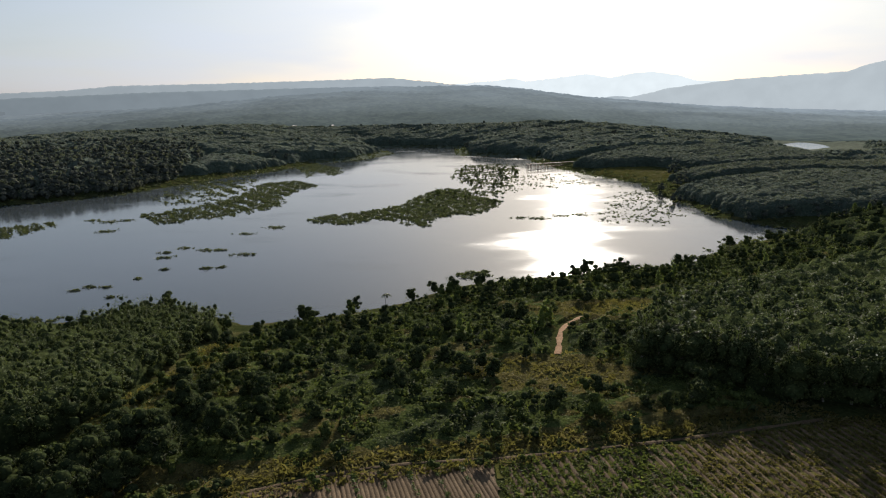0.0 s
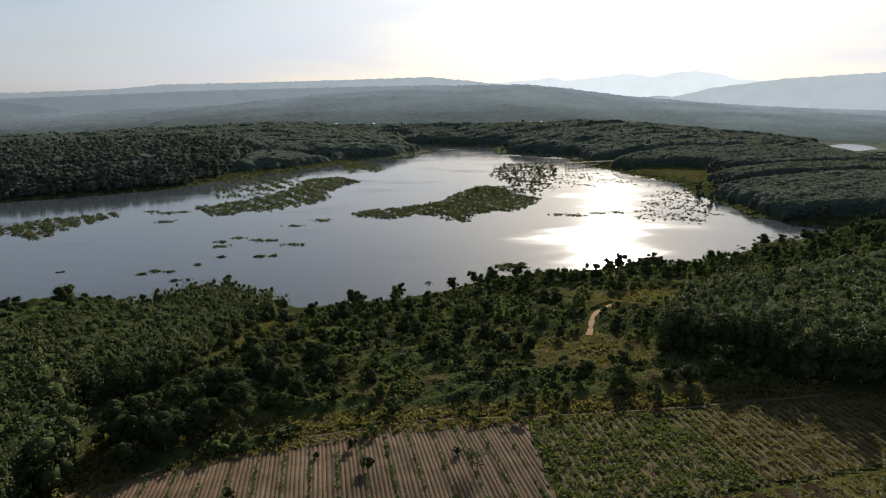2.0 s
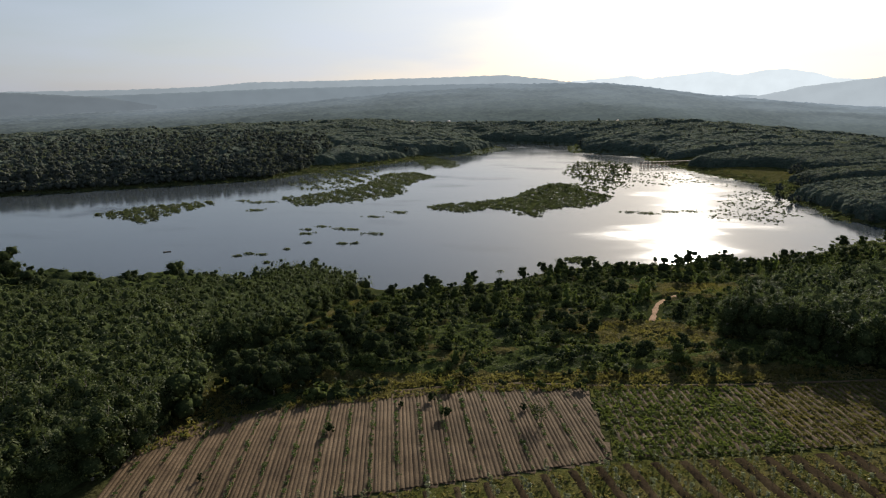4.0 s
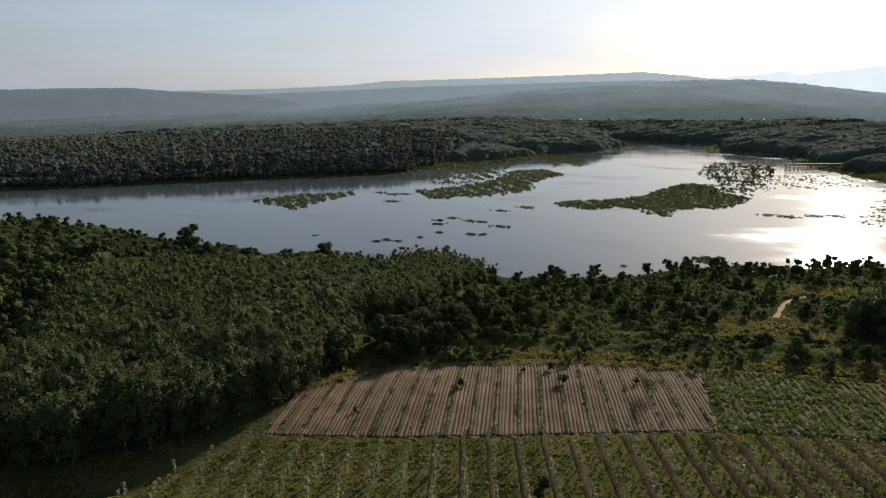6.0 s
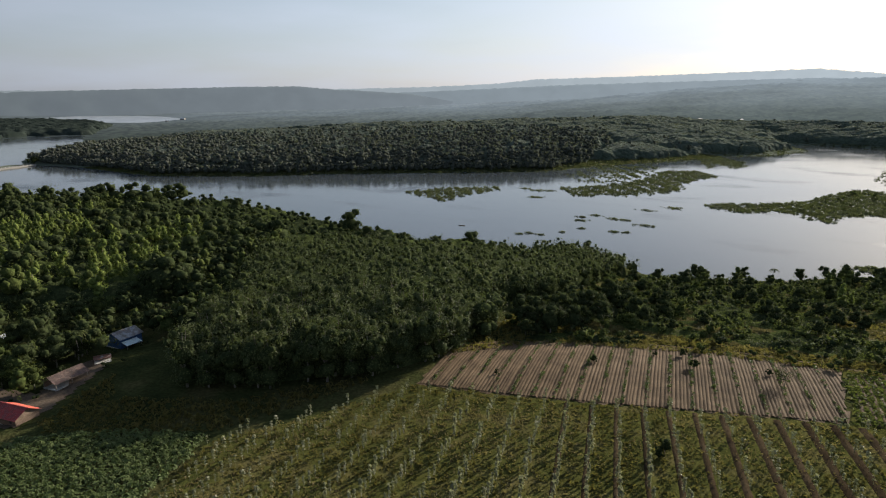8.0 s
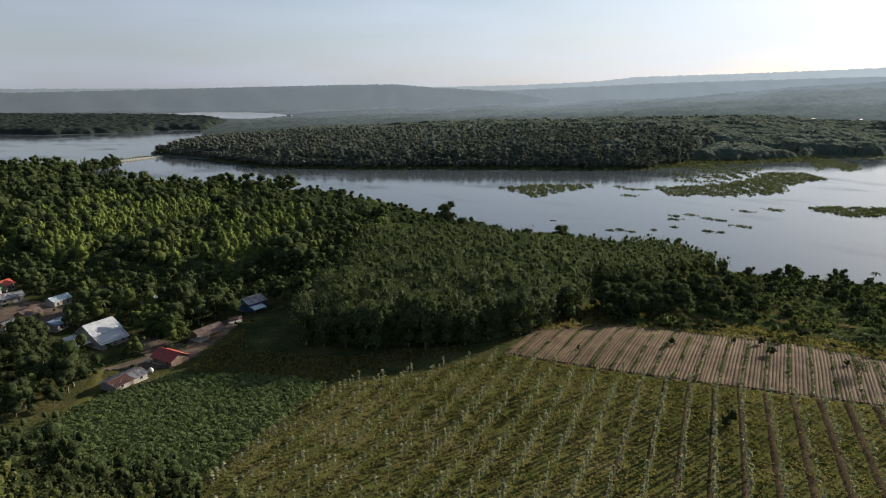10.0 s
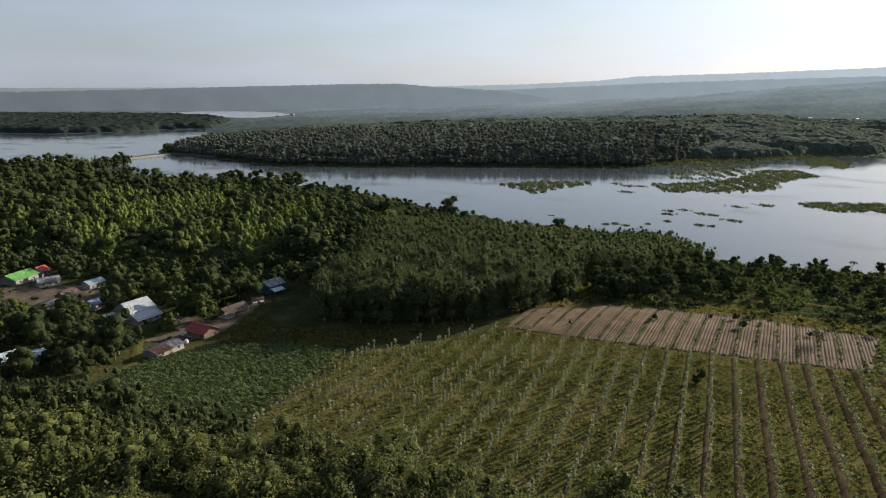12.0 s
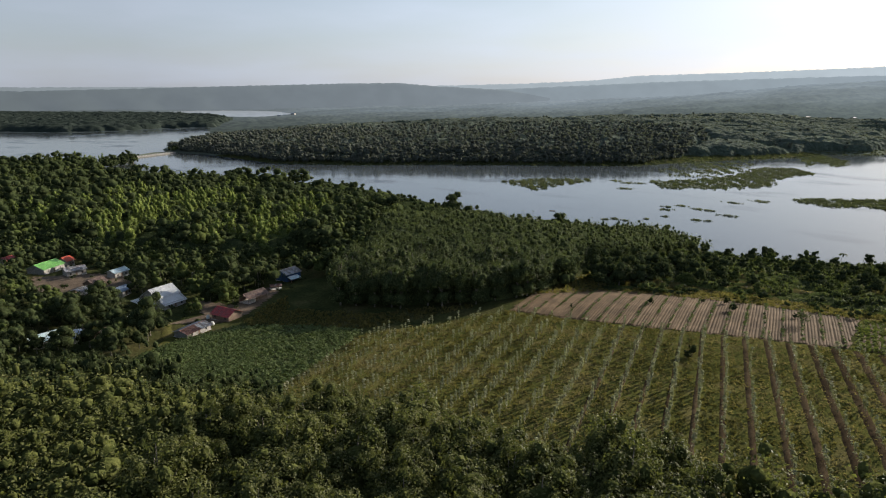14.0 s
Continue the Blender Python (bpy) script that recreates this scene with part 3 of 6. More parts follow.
def scatter(poly, spacing, seed, jitter=0.38, angle=0.0, row=None):
    """Places inside a plan outline, on a shaken grid."""
    rng = np.random.default_rng(seed)
    p = np.array(poly, float)
    c = p.mean(0)
    span = np.abs(p - c).max() * 1.5
    g = np.arange(-span, span, spacing)
    g2 = np.arange(-span, span, row or spacing)
    x, y = np.meshgrid(g, g2)
    x = x + rng.uniform(-jitter, jitter, x.shape) * spacing
    y = y + rng.uniform(-jitter, jitter, x.shape) * (row or spacing)
    a = radians(angle)
    X, Y = c[0] + x * math.cos(a) - y * math.sin(a), c[1] + x * math.sin(a) + y * math.cos(a)
    ok = inside(X, Y, poly)
    return np.stack([X[ok], Y[ok]], -1)


def grown(name, templates, places, mat, label, category, seed, smin=0.8, smax=1.2, sink=0.0, zs=None, squash=None):
    """Many alike plants joined into one mesh of stuff."""
    if len(places) == 0:
        return None
    rng = np.random.default_rng(seed)
    z = ground(places[:, 0], places[:, 1]) if zs is None else zs
    pick = rng.integers(0, len(templates), len(places))
    ang, s = rng.uniform(0, 2 * math.pi, len(places)), rng.uniform(smin, smax, len(places))
    pieces, flags = [], []
    for k, (v, q) in enumerate(templates):
        idx = np.nonzero(pick == k)[0]
        if len(idx) == 0:
            continue
        ca, sa, sc = np.cos(ang[idx])[:, None], np.sin(ang[idx])[:, None], s[idx][:, None]
        X = (v[None, :, 0] * ca - v[None, :, 1] * sa) * sc + places[idx, 0][:, None]
        Y = (v[None, :, 0] * sa + v[None, :, 1] * ca) * sc + places[idx, 1][:, None]
        Z = v[None, :, 2] * sc * (1 if squash is None else squash) + z[idx][:, None] - sink
        V = np.stack([X, Y, Z], -1).reshape(-1, 3)
        Q = (q[None] + (np.arange(len(idx)) * len(v))[:, None, None]).reshape(-1, 4)
        pieces.append((V, Q))
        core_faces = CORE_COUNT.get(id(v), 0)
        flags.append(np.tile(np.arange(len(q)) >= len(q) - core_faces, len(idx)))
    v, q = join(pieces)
    return tagged(new(name, mesh_from(name, v, q, [mat, SHADED_MASS[mat.name]], np.concatenate(flags), np.concatenate(flags))), label, category, kind="stuff")


class Grove:
    """Trees of one sort as separate things: built once per variant, then copied."""

    def __init__(self, name, kind, variants, h, r, leaves, size, mat, label, category, group, seed, leaflets=3):
        self.protos, self.rng = [], random.Random(seed)
        self.args = (name, label, category, group)
        for k in range(variants):
            c, t = tree_template(seed + k, kind, h, r, leaves, size, True, (6, 4), 9, leaflets)
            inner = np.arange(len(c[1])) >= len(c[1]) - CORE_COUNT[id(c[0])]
            self.protos.append((mesh_from("crown", *c, [mat, SHADED_MASS[mat.name]], inner, inner), mesh_from("trunk", *t, M_BARK, True)))

    def plant(self, x, y, s=1.0, z=None, label=""):
        name, lab, cat, grp = self.args
        c, t = self.protos[self.rng.randrange(len(self.protos))]
        e = tagged(new(name), label or lab, cat, grp)
        a = self.rng.uniform(0, 360)
        e.matrix_basis = pose(x, y, gz(x, y) if z is None else z, 0, 0, a) @ Matrix.Diagonal((s, s, s * self.rng.uniform(0.9, 1.1), 1))
        part("trunk", t, e)
        part("crown", c, e)
        return e


def canopy(name, poly, step, spacing, height, mats, which, label, category, seed, lump=0.4, tufts=0, size=0.5, leaves=None, gap=4.0, cover=None):
    """Closed woods as one uneven roof of many crowns over a plan outline, set with leaf tufts."""
    rg = np.random.default_rng(seed)
    p = np.array(poly, float)
    x0, y0 = p.min(0) - 3 * step
    nx, ny = ((p.max(0) - p.min(0)) / step).astype(int) + 7
    X, Y = np.meshgrid(x0 + step * np.arange(nx), y0 + step * np.arange(ny), indexing="ij")
    X, Y = X + rg.uniform(-0.3, 0.3, X.shape) * step, Y + rg.uniform(-0.3, 0.3, X.shape) * step
    cx, cy = (X - x0) / spacing, (Y - y0) / spacing
    ix, iy = np.floor(cx).astype(int) + 1, np.floor(cy).astype(int) + 1
    shape = (ix.max() + 3, iy.max() + 3)
    jx, jy, rad, tall = rg.uniform(0.05, 0.95, shape), rg.uniform(0.05, 0.95, shape), rg.uniform(0.5, 1.0, shape), rg.uniform(0.72, 1.12, shape)
    dome = np.zeros(X.shape)
    for a in (-1, 0, 1):
        for b in (-1, 0, 1):
            k, l = np.clip(ix + a, 0, shape[0] - 1), np.clip(iy + b, 0, shape[1] - 1)
            d2 = ((cx - (k - 1 + jx[k, l])) ** 2 + (cy - (l - 1 + jy[k, l])) ** 2) / rad[k, l] ** 2
            dome = np.maximum(dome, tall[k, l] * np.sqrt(np.clip(1 - d2, 0, 1)))
    H = height(X, Y)
    land = shore(X, Y)
    ok = inside(X + 0.8 * spacing * wobble(X, Y, 5.3 * spacing, seed), Y + 0.8 * spacing * wobble(X, Y, 6.1 * spacing, seed + 2), poly) & (land > gap) & (H > 0.15)
    H = H * (0.62 + 0.38 * np.clip(edge_distance(X, Y, poly) / (1.3 * spacing), 0, 1))
    if cover is not None:
        ok &= cover(X, Y)
    g = ground(X, Y)
    Z = np.where(ok, g + H * (1 - lump + lump * dome + rg.normal(0, 0.035 + 0.1 * lump, X.shape)), g - 0.6)
    i = np.arange(nx * ny).reshape(nx, ny)
    q = np.stack([i[:-1, :-1], i[1:, :-1], i[1:, 1:], i[:-1, 1:]], -1).reshape(-1, 4)
    q = q[ok.ravel()[q].any(1)]
    v = np.stack([X, Y, Z], -1).reshape(-1, 3)
    fm = which(v[q, 0].mean(1), v[q, 1].mean(1)).astype(np.int32)
    smooth = np.ones(len(q), bool)
    if tufts:
        tufts *= 3
        n = len(q)
        pick = rg.choice(n, tufts)
        w = rg.dirichlet((1, 1, 1, 1), tufts)
        c = (v[q[pick]] * w[..., None]).sum(1)
        e1, e2 = v[q[pick, 2]] - v[q[pick, 0]], v[q[pick, 3]] - v[q[pick, 1]]
        nrm = np.cross(e1, e2)
        nrm *= np.sign(nrm[:, 2:3] + 1e-9)
        nrm = nrm / (np.linalg.norm(nrm, axis=1, keepdims=True) + 1e-9) + rg.normal(0, 0.35, (tufts, 3)) + np.array([0, 0, 0.25])
        lv, lq = sprays(rg, c + nrm * rg.uniform(0, 0.5, (tufts, 1)) * size, nrm, size * 0.52, 0.7)
        fm = np.concatenate([fm, fm[pick] + len(mats)])
        smooth = np.concatenate([smooth, np.zeros(len(lq), bool)])
        v, q = join([(v, q), (lv, lq)])
    return tagged(new(name, mesh_from(name, v, q, list(mats) + list(leaves or []), smooth, fm)), label, category, kind="stuff")


# ---- woods, plantations ----
RUBBER_A = [(-58, 33), (-76, 14), (-91, 7), (-102, 20), (-114, 40), (-148, 76), (-138, 104), (-104, 112), (-68, 78), (-58, 66), (-56, 48)]
RUBBER_B = [(-70, 78), (-104, 112), (-100, 140), (-62, 150), (-58, 122), (-58, 92)]
RUBBER_B2 = [(-96, 150), (-90, 178), (-64, 174), (-56, 156), (-66, 150)]
RUBBER_C = [(34, 112), (44, 103), (54, 92), (66, 88), (140, 70), (200, 130), (190, 200), (120, 190), (92, 168), (62, 146), (46, 132)]
RUBBER_D = [(-84, -80), (-75, -58), (-62, -46), (-46, -39.5), (-38, -35), (-30, -31.5), (-12, -25), (3, -18), (14, -14.5), (24, -9.5), (50, 7), (58, -10), (20, -56), (-20, -78), (-60, -100)]

rub_hi = [tree_template(10 + k, "rubber", 10.5, 3.2, 78, 0.4, False, (5, 3), 6, 3)[0] for k in range(6)]
rub_young = [tree_template(30 + k, "rubber", 10.5, 3.2, 80, 0.42, False, (5, 3), 5, 3)[0] for k in range(6)]
rubber = Grove("rubber_tree", "rubber", 7, 10.5, 3.2, 500, 0.31, M_LEAF_RUBBER_WARM, "tall rubber tree with yellowish green leaves", "tree", "plantation trees", 50, 4)
rubber_b = Grove("rubber_tree", "rubber", 6, 10.5, 3.2, 250, 0.34, M_LEAF_RUBBER, "tall rubber tree with a dense dark green crown", "tree", "plantation trees", 57, 4)


def split_near(places, spot, count):
    d = np.hypot(places[:, 0] - spot[0], places[:, 1] - spot[1])
    o = np.argsort(d)
    return places[o[:count]], places[o[count:]]


pd = scatter(RUBBER_D, 4.0, 1, 0.3, 22)
near, rest = split_near(pd, (-14, -40), 140)
for x, y in near:
    rubber.plant(x, y, rubber.rng.uniform(0.8, 1.15))


def rubber_roof(poly, h, tufts, seed, label, size=0.4, mat=M_LEAF_RUBBER):
    """The closed canopy of a rubber block, crown beside crown."""
    canopy("rubber_grove", poly, 1.3, 3.9, lambda a, b: h * (1 + 0.06 * wobble(a, b, 17, seed) + 0.05 * wobble(a, b, 60, seed)), [SHADED_MASS[mat.name]], lambda a, b: np.zeros(a.shape), label, "plantation", seed, 0.36, tufts, size, [mat], 3.0, lambda a, b: edge_distance(a, b, poly) > 3.6)


grown("rubber_grove", rub_hi, rest, M_LEAF_RUBBER_WARM, "further yellowish green rubber trees, crown beside crown", "plantation", 3, 0.8, 1.15)
rubber_roof(RUBBER_D, 6.4, 1500, 2, "dense yellowish green rubber plantation canopy", 0.36, M_LEAF_RUBBER_WARM)
pa = scatter(RUBBER_A, 4.0, 3, 0.3, 22)
near, rest = split_near(pa, (-70, 20), 110)
for x, y in near:
    rubber_b.plant(x, y, rubber.rng.uniform(0.9, 1.12))
grown("rubber_grove", rub_hi, rest, M_LEAF_RUBBER, "further dark green rubber trees, crown beside crown", "plantation", 5, 0.9, 1.12)
rubber_roof(RUBBER_A, 7.4, 3000, 4, "dense dark green rubber plantation canopy")
for k, poly in enumerate((RUBBER_B, RUBBER_B2)):
    rubber_roof(poly, 5.4, 1500 if k == 0 else 800, 6 + k, "dense rubber plantation canopy near the shore")
    grown("rubber_grove", rub_hi, scatter(poly, 4.2, 5 + k, 0.3, 22), M_LEAF_RUBBER, "smaller rubber trees near the shore, crown beside crown", "plantation", 8 + k, 0.66, 0.86)
rubber_roof(RUBBER_C, 8.4, 20000, 10, "dense dark green rubber plantation canopy beside the field", 0.46)
near, rest = split_near(scatter(RUBBER_C, 4.4, 9, 0.3, 10), (72, 112), 190)
grown("rubber_grove", rub_hi, near, M_LEAF_RUBBER, "rubber trees at a plantation's edge, crown beside crown", "plantation", 11, 0.85, 1.08)
for (x0, y0), (x1, y1) in zip([(35, 113), (45, 104), (55, 93), (66, 89)], [(45, 104), (55, 93), (66, 89), (138, 72)]):
    for k in range(max(1, int(math.hypot(x1 - x0, y1 - y0) / 3.8))):
        f = k / max(1, int(math.hypot(x1 - x0, y1 - y0) / 3.8))
        rubber_b.plant(x0 + (x1 - x0) * f + 1.0, y0 + (y1 - y0) * f + 1.5, rubber.rng.uniform(0.75, 1.0))
for (x0, y0), (x1, y1) in zip([(34, 112), (46, 132), (62, 146)], [(46, 132), (62, 146), (92, 168)]):
    for k in range(int(math.hypot(x1 - x0, y1 - y0) / 4.5)):
        f = k * 4.5 / math.hypot(x1 - x0, y1 - y0)
        rubber_b.plant(x0 + (x1 - x0) * f + 2.0, y0 + (y1 - y0) * f - 1.5, rubber.rng.uniform(0.7, 1.0))

# mixed trees by the shore and round the village
broad = Grove("broadleaf_tree", "round", 6, 9.0, 4.0, 165, 0.36, M_LEAF_DARK, "dark green broadleaf tree with a rounded crown", "tree", "broadleaf trees", 80)
slender = Grove("lime_green_tree", "tall", 5, 9.0, 2.3, 105, 0.34, M_LEAF_LIME, "slender tree with bright yellow-green leaves", "tree", "lime green trees", 100)
midgreen = Grove("shade_tree", "round", 4, 8.0, 3.6, 150, 0.35, M_LEAF_MID, "mid-green leafy tree with a rounded crown", "tree", "broadleaf trees", 120)

SHORE_WEST = [(-160, 60), (-150, 108), (-105, 116), (-100, 165), (-125, 172), (-155, 165), (-200, 168), (-280, 184), (-335, 190), (-300, 120), (-230, 80)]
LIME = [(-135, 40), (-160, 20), (-210, -5), (-300, -10), (-330, 60), (-280, 110), (-200, 110), (-160, 98)]
WEST_WOODS = [(-230, -20), (-330, 60), (-300, 120), (-345, 182), (-420, 134), (-470, 105), (-540, 105), (-600, 128), (-606, 70), (-606, 20), (-560, -50), (-400, -90), (-300, -60)]
dark_lo = [tree_template(140 + k, "round", 9.0, 4.2, 32, 0.56, False, (5, 3), 5, 3)[0] for k in range(6)]
lime_lo = [tree_template(150 + k, "tall", 9.5, 2.4, 28, 0.52, False, (5, 3), 5, 3)[0] for k in range(6)]
mid_lo = [tree_template(160 + k, "round", 8.5, 3.4, 26, 0.52, False, (5, 3), 4, 3)[0] for k in range(5)]

VILLAGE_OPEN = [(-100, -38), (-100, -62), (-150, -80), (-250, -70), (-250, -20), (-215, -8), (-160, 16), (-136, 36), (-124, 26), (-112, 12), (-106, 2), (-104, -14), (-108, -28)]
sw = scatter(SHORE_WEST, 7.0, 21)
near, rest = split_near(sw, (-130, 140), 60)
for x, y in near:
    broad.plant(x, y, broad.rng.uniform(0.45, 0.85))
grown("shore_woods", dark_lo, rest, M_LEAF_DARK, "dark broadleaf trees crowding the lake shore", "woods", 22, 0.5, 0.95)
lm = scatter(LIME, 5.4, 23, 0.75)
rgl = np.random.default_rng(24)
u = wobble(lm[:, 0], lm[:, 1], 55, 2) + rgl.normal(0, 0.13, len(lm)) + 0.25 * np.clip((-lm[:, 0] - 150) / 60, -1, 1) * (lm[:, 1] < 70) - 0.5 * np.clip((lm[:, 1] - 62) / 30, 0, 1)
near, rest = split_near(lm[u > 0.02], (-160, 30), 90)
for x, y in near:
    slender.plant(x, y, slender.rng.choice((0.55, 0.75, 0.9, 1.05, 1.3)))
grown("lime_green_woods", lime_lo, rest, M_LEAF_LIME, "bright yellow-green young trees behind the village", "woods", 25, 0.75, 1.45)
grown("mixed_woods", dark_lo, lm[u < -0.2], M_LEAF_DARK, "dark trees among lighter ones", "woods", 26, 0.6, 1.6)
grown("mixed_woods", mid_lo, lm[(u > -0.2) & (u <= 0.02)], M_LEAF_MID, "mid-green trees among lighter ones", "woods", 27, 0.6, 1.45)
ww = scatter(WEST_WOODS, 8.0, 28, 0.65)
u = wobble(ww[:, 0], ww[:, 1], 70, 6) + rgl.normal(0, 0.3, len(ww))
grown("mixed_woods", dark_lo, ww[u < 0.15], M_LEAF_DARK, "dark mixed woods on the near shore", "woods", 29, 0.7, 1.9)
grown("mixed_woods", mid_lo, ww[(u >= 0.15) & (u < 0.85)], M_LEAF_MID, "mid-green mixed woods on the near shore", "woods", 30, 0.7, 1.5)
grown("lime_green_woods", lime_lo, ww[u >= 0.85], M_LEAF_LIME, "yellow-green trees among darker woods", "woods", 40, 0.6, 1.2)
for poly, sd_, tf in ((LIME, 71, 5000), (WEST_WOODS, 72, 6500), (SHORE_WEST, 73, 4000)):
    canopy("woods_understorey", poly, 1.7, 5.0, lambda a, b: 4.6 + 1.6 * wobble(a, b, 31, 3), [SHADED_MASS["dark_leaf"], SHADED_MASS["mid_leaf"]], lambda a, b: (wobble(a, b, 45, 9) > 0.2), "lower trees and bushes under taller woods", "woods", sd_, 0.55, tf, 0.55, [M_LEAF_DARK, M_LEAF_MID], 3.0, lambda a, b: ~inside(a, b, VILLAGE_OPEN))
EAST_WOODS = [(150, 208), (192, 202), (206, 132), (330, 200), (430, 330), (320, 338), (215, 321), (190, 308), (182, 298), (160, 285)]
canopy("lakeside_woods", EAST_WOODS, 1.7, 5.5, lambda a, b: 5.5 + 2.0 * wobble(a, b, 37, 6), [SHADED_MASS["dark_leaf"], SHADED_MASS["mid_leaf"]], lambda a, b: (wobble(a, b, 50, 4) > 0.3), "mixed green woods sloping down to the lake", "woods", 74, 0.55, 14000, 0.6, [M_LEAF_DARK, M_LEAF_MID], 3.0)
ew = scatter(EAST_WOODS, 13, 75, 0.7)
grown("lakeside_trees", dark_lo, ew, M_LEAF_DARK, "dark taller trees above lakeside woods", "woods", 76, 0.7, 1.3)
# mixed trees between the plantation and the village
BETWEEN = [(-103, 23), (-115, 42), (-147, 76), (-140, 46), (-128, 27), (-114, 20)]
bt = scatter(BETWEEN, 4.6, 77, 0.6)
grown("mixed_woods", dark_lo, bt[::2], M_LEAF_DARK, "dark trees between plantation and village", "woods", 81, 0.6, 1.05)
grown("mixed_woods", mid_lo, bt[1::2], M_LEAF_MID, "mid-green trees between plantation and village", "woods", 82, 0.6, 1.0)
# tall single trees that stand above the rest
for x, y, sz in ((-257, 123, 1.7), (-246, 118, 1.3), (-180, 150, 1.5), (-205, 120, 1.35), (-150, 128, 1.3), (-290, 96, 1.5), (-330, 120, 1.6), (-360, 80, 1.5), (-300, 40, 1.4), (-250, 60, 1.45), (-220, 30, 1.3), (-190, 60, 1.35),
                 (-410, 110, 1.6), (-270, 160, 1.3), (-124, 160, 1.25)):
    broad.plant(x, y, sz, None, "tall dark broadleaf tree rising above its neighbours")
for x, y, sz in ((3, 138, 0.75), (5, 140, 0.6), (22, 141, 0.7), (23.5, 143, 0.8), (70, 190, 0.8), (64, 186, 0.7), (110, 214, 0.8)):
    slender.plant(x, y, sz)

# scrub between the field and the lake
SCRUB = [(-58, 66), (-42, 66), (-20, 76), (8, 82), (30, 84), (56, 92), (36, 112), (48, 132), (62, 148), (92, 170), (118, 192), (160, 210), (180, 296), (140, 276), (104, 248), (88, 235), (70, 233), (42, 222), (22, 217), (4, 208), (-16, 190), (-30, 180), (-56, 170), (-54, 150), (-56, 118)]
TRACK = [(-27, 72.4), (-17.5, 76), (-11.8, 77.6), (-5.8, 78.6), (0.4, 78.9), (8.1, 79.2), (16, 80.4), (24, 81.6), (32.6, 82.9), (41.5, 84.6), (56, 87.2)]
LANE = [(22.4, 122), (23.4, 126), (24.6, 132), (26, 138.5), (28.6, 145), (33.5, 151)]


def line_distance(px, py, line):
    best = np.full(px.shape, 1e9)
    for (x0, y0), (x1, y1) in zip(line, line[1:]):
        dx, dy = x1 - x0, y1 - y0
        uu = np.clip(((px - x0) * dx + (py - y0) * dy) / (dx * dx + dy * dy), 0, 1)
        best = np.minimum(best, np.hypot(px - x0 - uu * dx, py - y0 - uu * dy))
    return best


def open_land(px, py):
    """Where grass takes the place of bushes: round the lane's end and along the field."""
    return (np.exp(-((px - 42) / 22) ** 2 - ((py - 158) / 10) ** 2) + 0.9 * np.exp(-((px - 24) / 13) ** 2 - ((py - 110) / 12) ** 2)
            + 0.75 * np.exp(-((px - 8) / 9) ** 2 - ((py - 118) / 7) ** 2) + 0.8 * np.exp(-((py - 81 - 0.15 * px) / 5) ** 2) + 0.5 * np.exp(-((px + 52) / 3) ** 2))


def scrub_height(px, py):
    h = 0.9 + 0.7 * wobble(px, py, 34, 5) + 0.7 * wobble(px, py, 13, 2)
    h = np.clip(h, 0.25, 2.0) * np.clip(1.25 - 1.3 * open_land(px, py), 0.06, 1)
    return np.where(line_distance(px, py, LANE) < 1.9, 0.0, np.where(line_distance(px, py, TRACK) < 1.6, 0.0, h))


def scrub_kind(px, py):
    k = wobble(px, py, 40, 5) + 0.5 * wobble(px, py, 11, 8)
    return np.where(open_land(px, py) > 0.45, 2, np.where(k > 0.45, 0, np.where(k > -0.45, 1, 2)))


bush_t = [tree_template(200 + k, "bush", 2.6, 1.9, 13, 0.42, False, (5, 3), 2, 3)[0] for k in range(6)]
canopy("scrub", SCRUB, 0.85, 3.2, scrub_height, [SHADED_MASS["dark_leaf"], SHADED_MASS["mid_leaf"], SHADED_MASS["grass_blade"]], scrub_kind, "tangled green bushes and weeds between field and lake", "scrub", 32, 0.75, 36000, 0.36, [M_LEAF_DARK, M_LEAF_MID, M_BLADE], 1.0)
sb = scatter(SCRUB, 2.5, 31, 0.5)
sb = sb[(line_distance(sb[:, 0], sb[:, 1], LANE) > 3) & (line_distance(sb[:, 0], sb[:, 1], TRACK) > 3) & (rgl.random(len(sb)) > 0.25 + 0.9 * open_land(sb[:, 0], sb[:, 1]))]
sk = wobble(sb[:, 0], sb[:, 1], 27, 15) + rgl.normal(0, 0.4, len(sb))
grown("bushes", bush_t, sb[sk > 0.35], M_LEAF_DARK, "dark green bushes between field and lake", "scrub", 33, 0.35, 1.25)
grown("bushes", bush_t, sb[sk <= 0.35], M_LEAF_MID, "mid-green bushes between field and lake", "scrub", 34, 0.35, 1.3)
st = scatter(SCRUB, 5.6, 35, 0.48)
st = st[(line_distance(st[:, 0], st[:, 1], LANE) > 4) & (line_distance(st[:, 0], st[:, 1], TRACK) > 5)]
dens = wobble(st[:, 0], st[:, 1], 50, 11) + rgl.normal(0, 0.35, len(st)) - 1.6 * open_land(st[:, 0], st[:, 1]) + 0.5 * (st[:, 0] < -30) - 0.25 * np.exp(-(shore(st[:, 0], st[:, 1]) / 18) ** 2)
st = st[dens > -0.05]
near, rest = split_near(st, (-20, 110), 130)
for x, y in near:
    (broad if rgl.random() < 0.65 else midgreen).plant(x, y, rgl.uniform(0.28, 0.7))
grown("scrub_trees", dark_lo, rest[::2], M_LEAF_DARK, "small dark trees above the lake shore", "woods", 36, 0.4, 0.85)
grown("scrub_trees", mid_lo, rest[1::2], M_LEAF_MID, "small mid-green trees above the lake shore", "woods", 46, 0.35, 0.8)

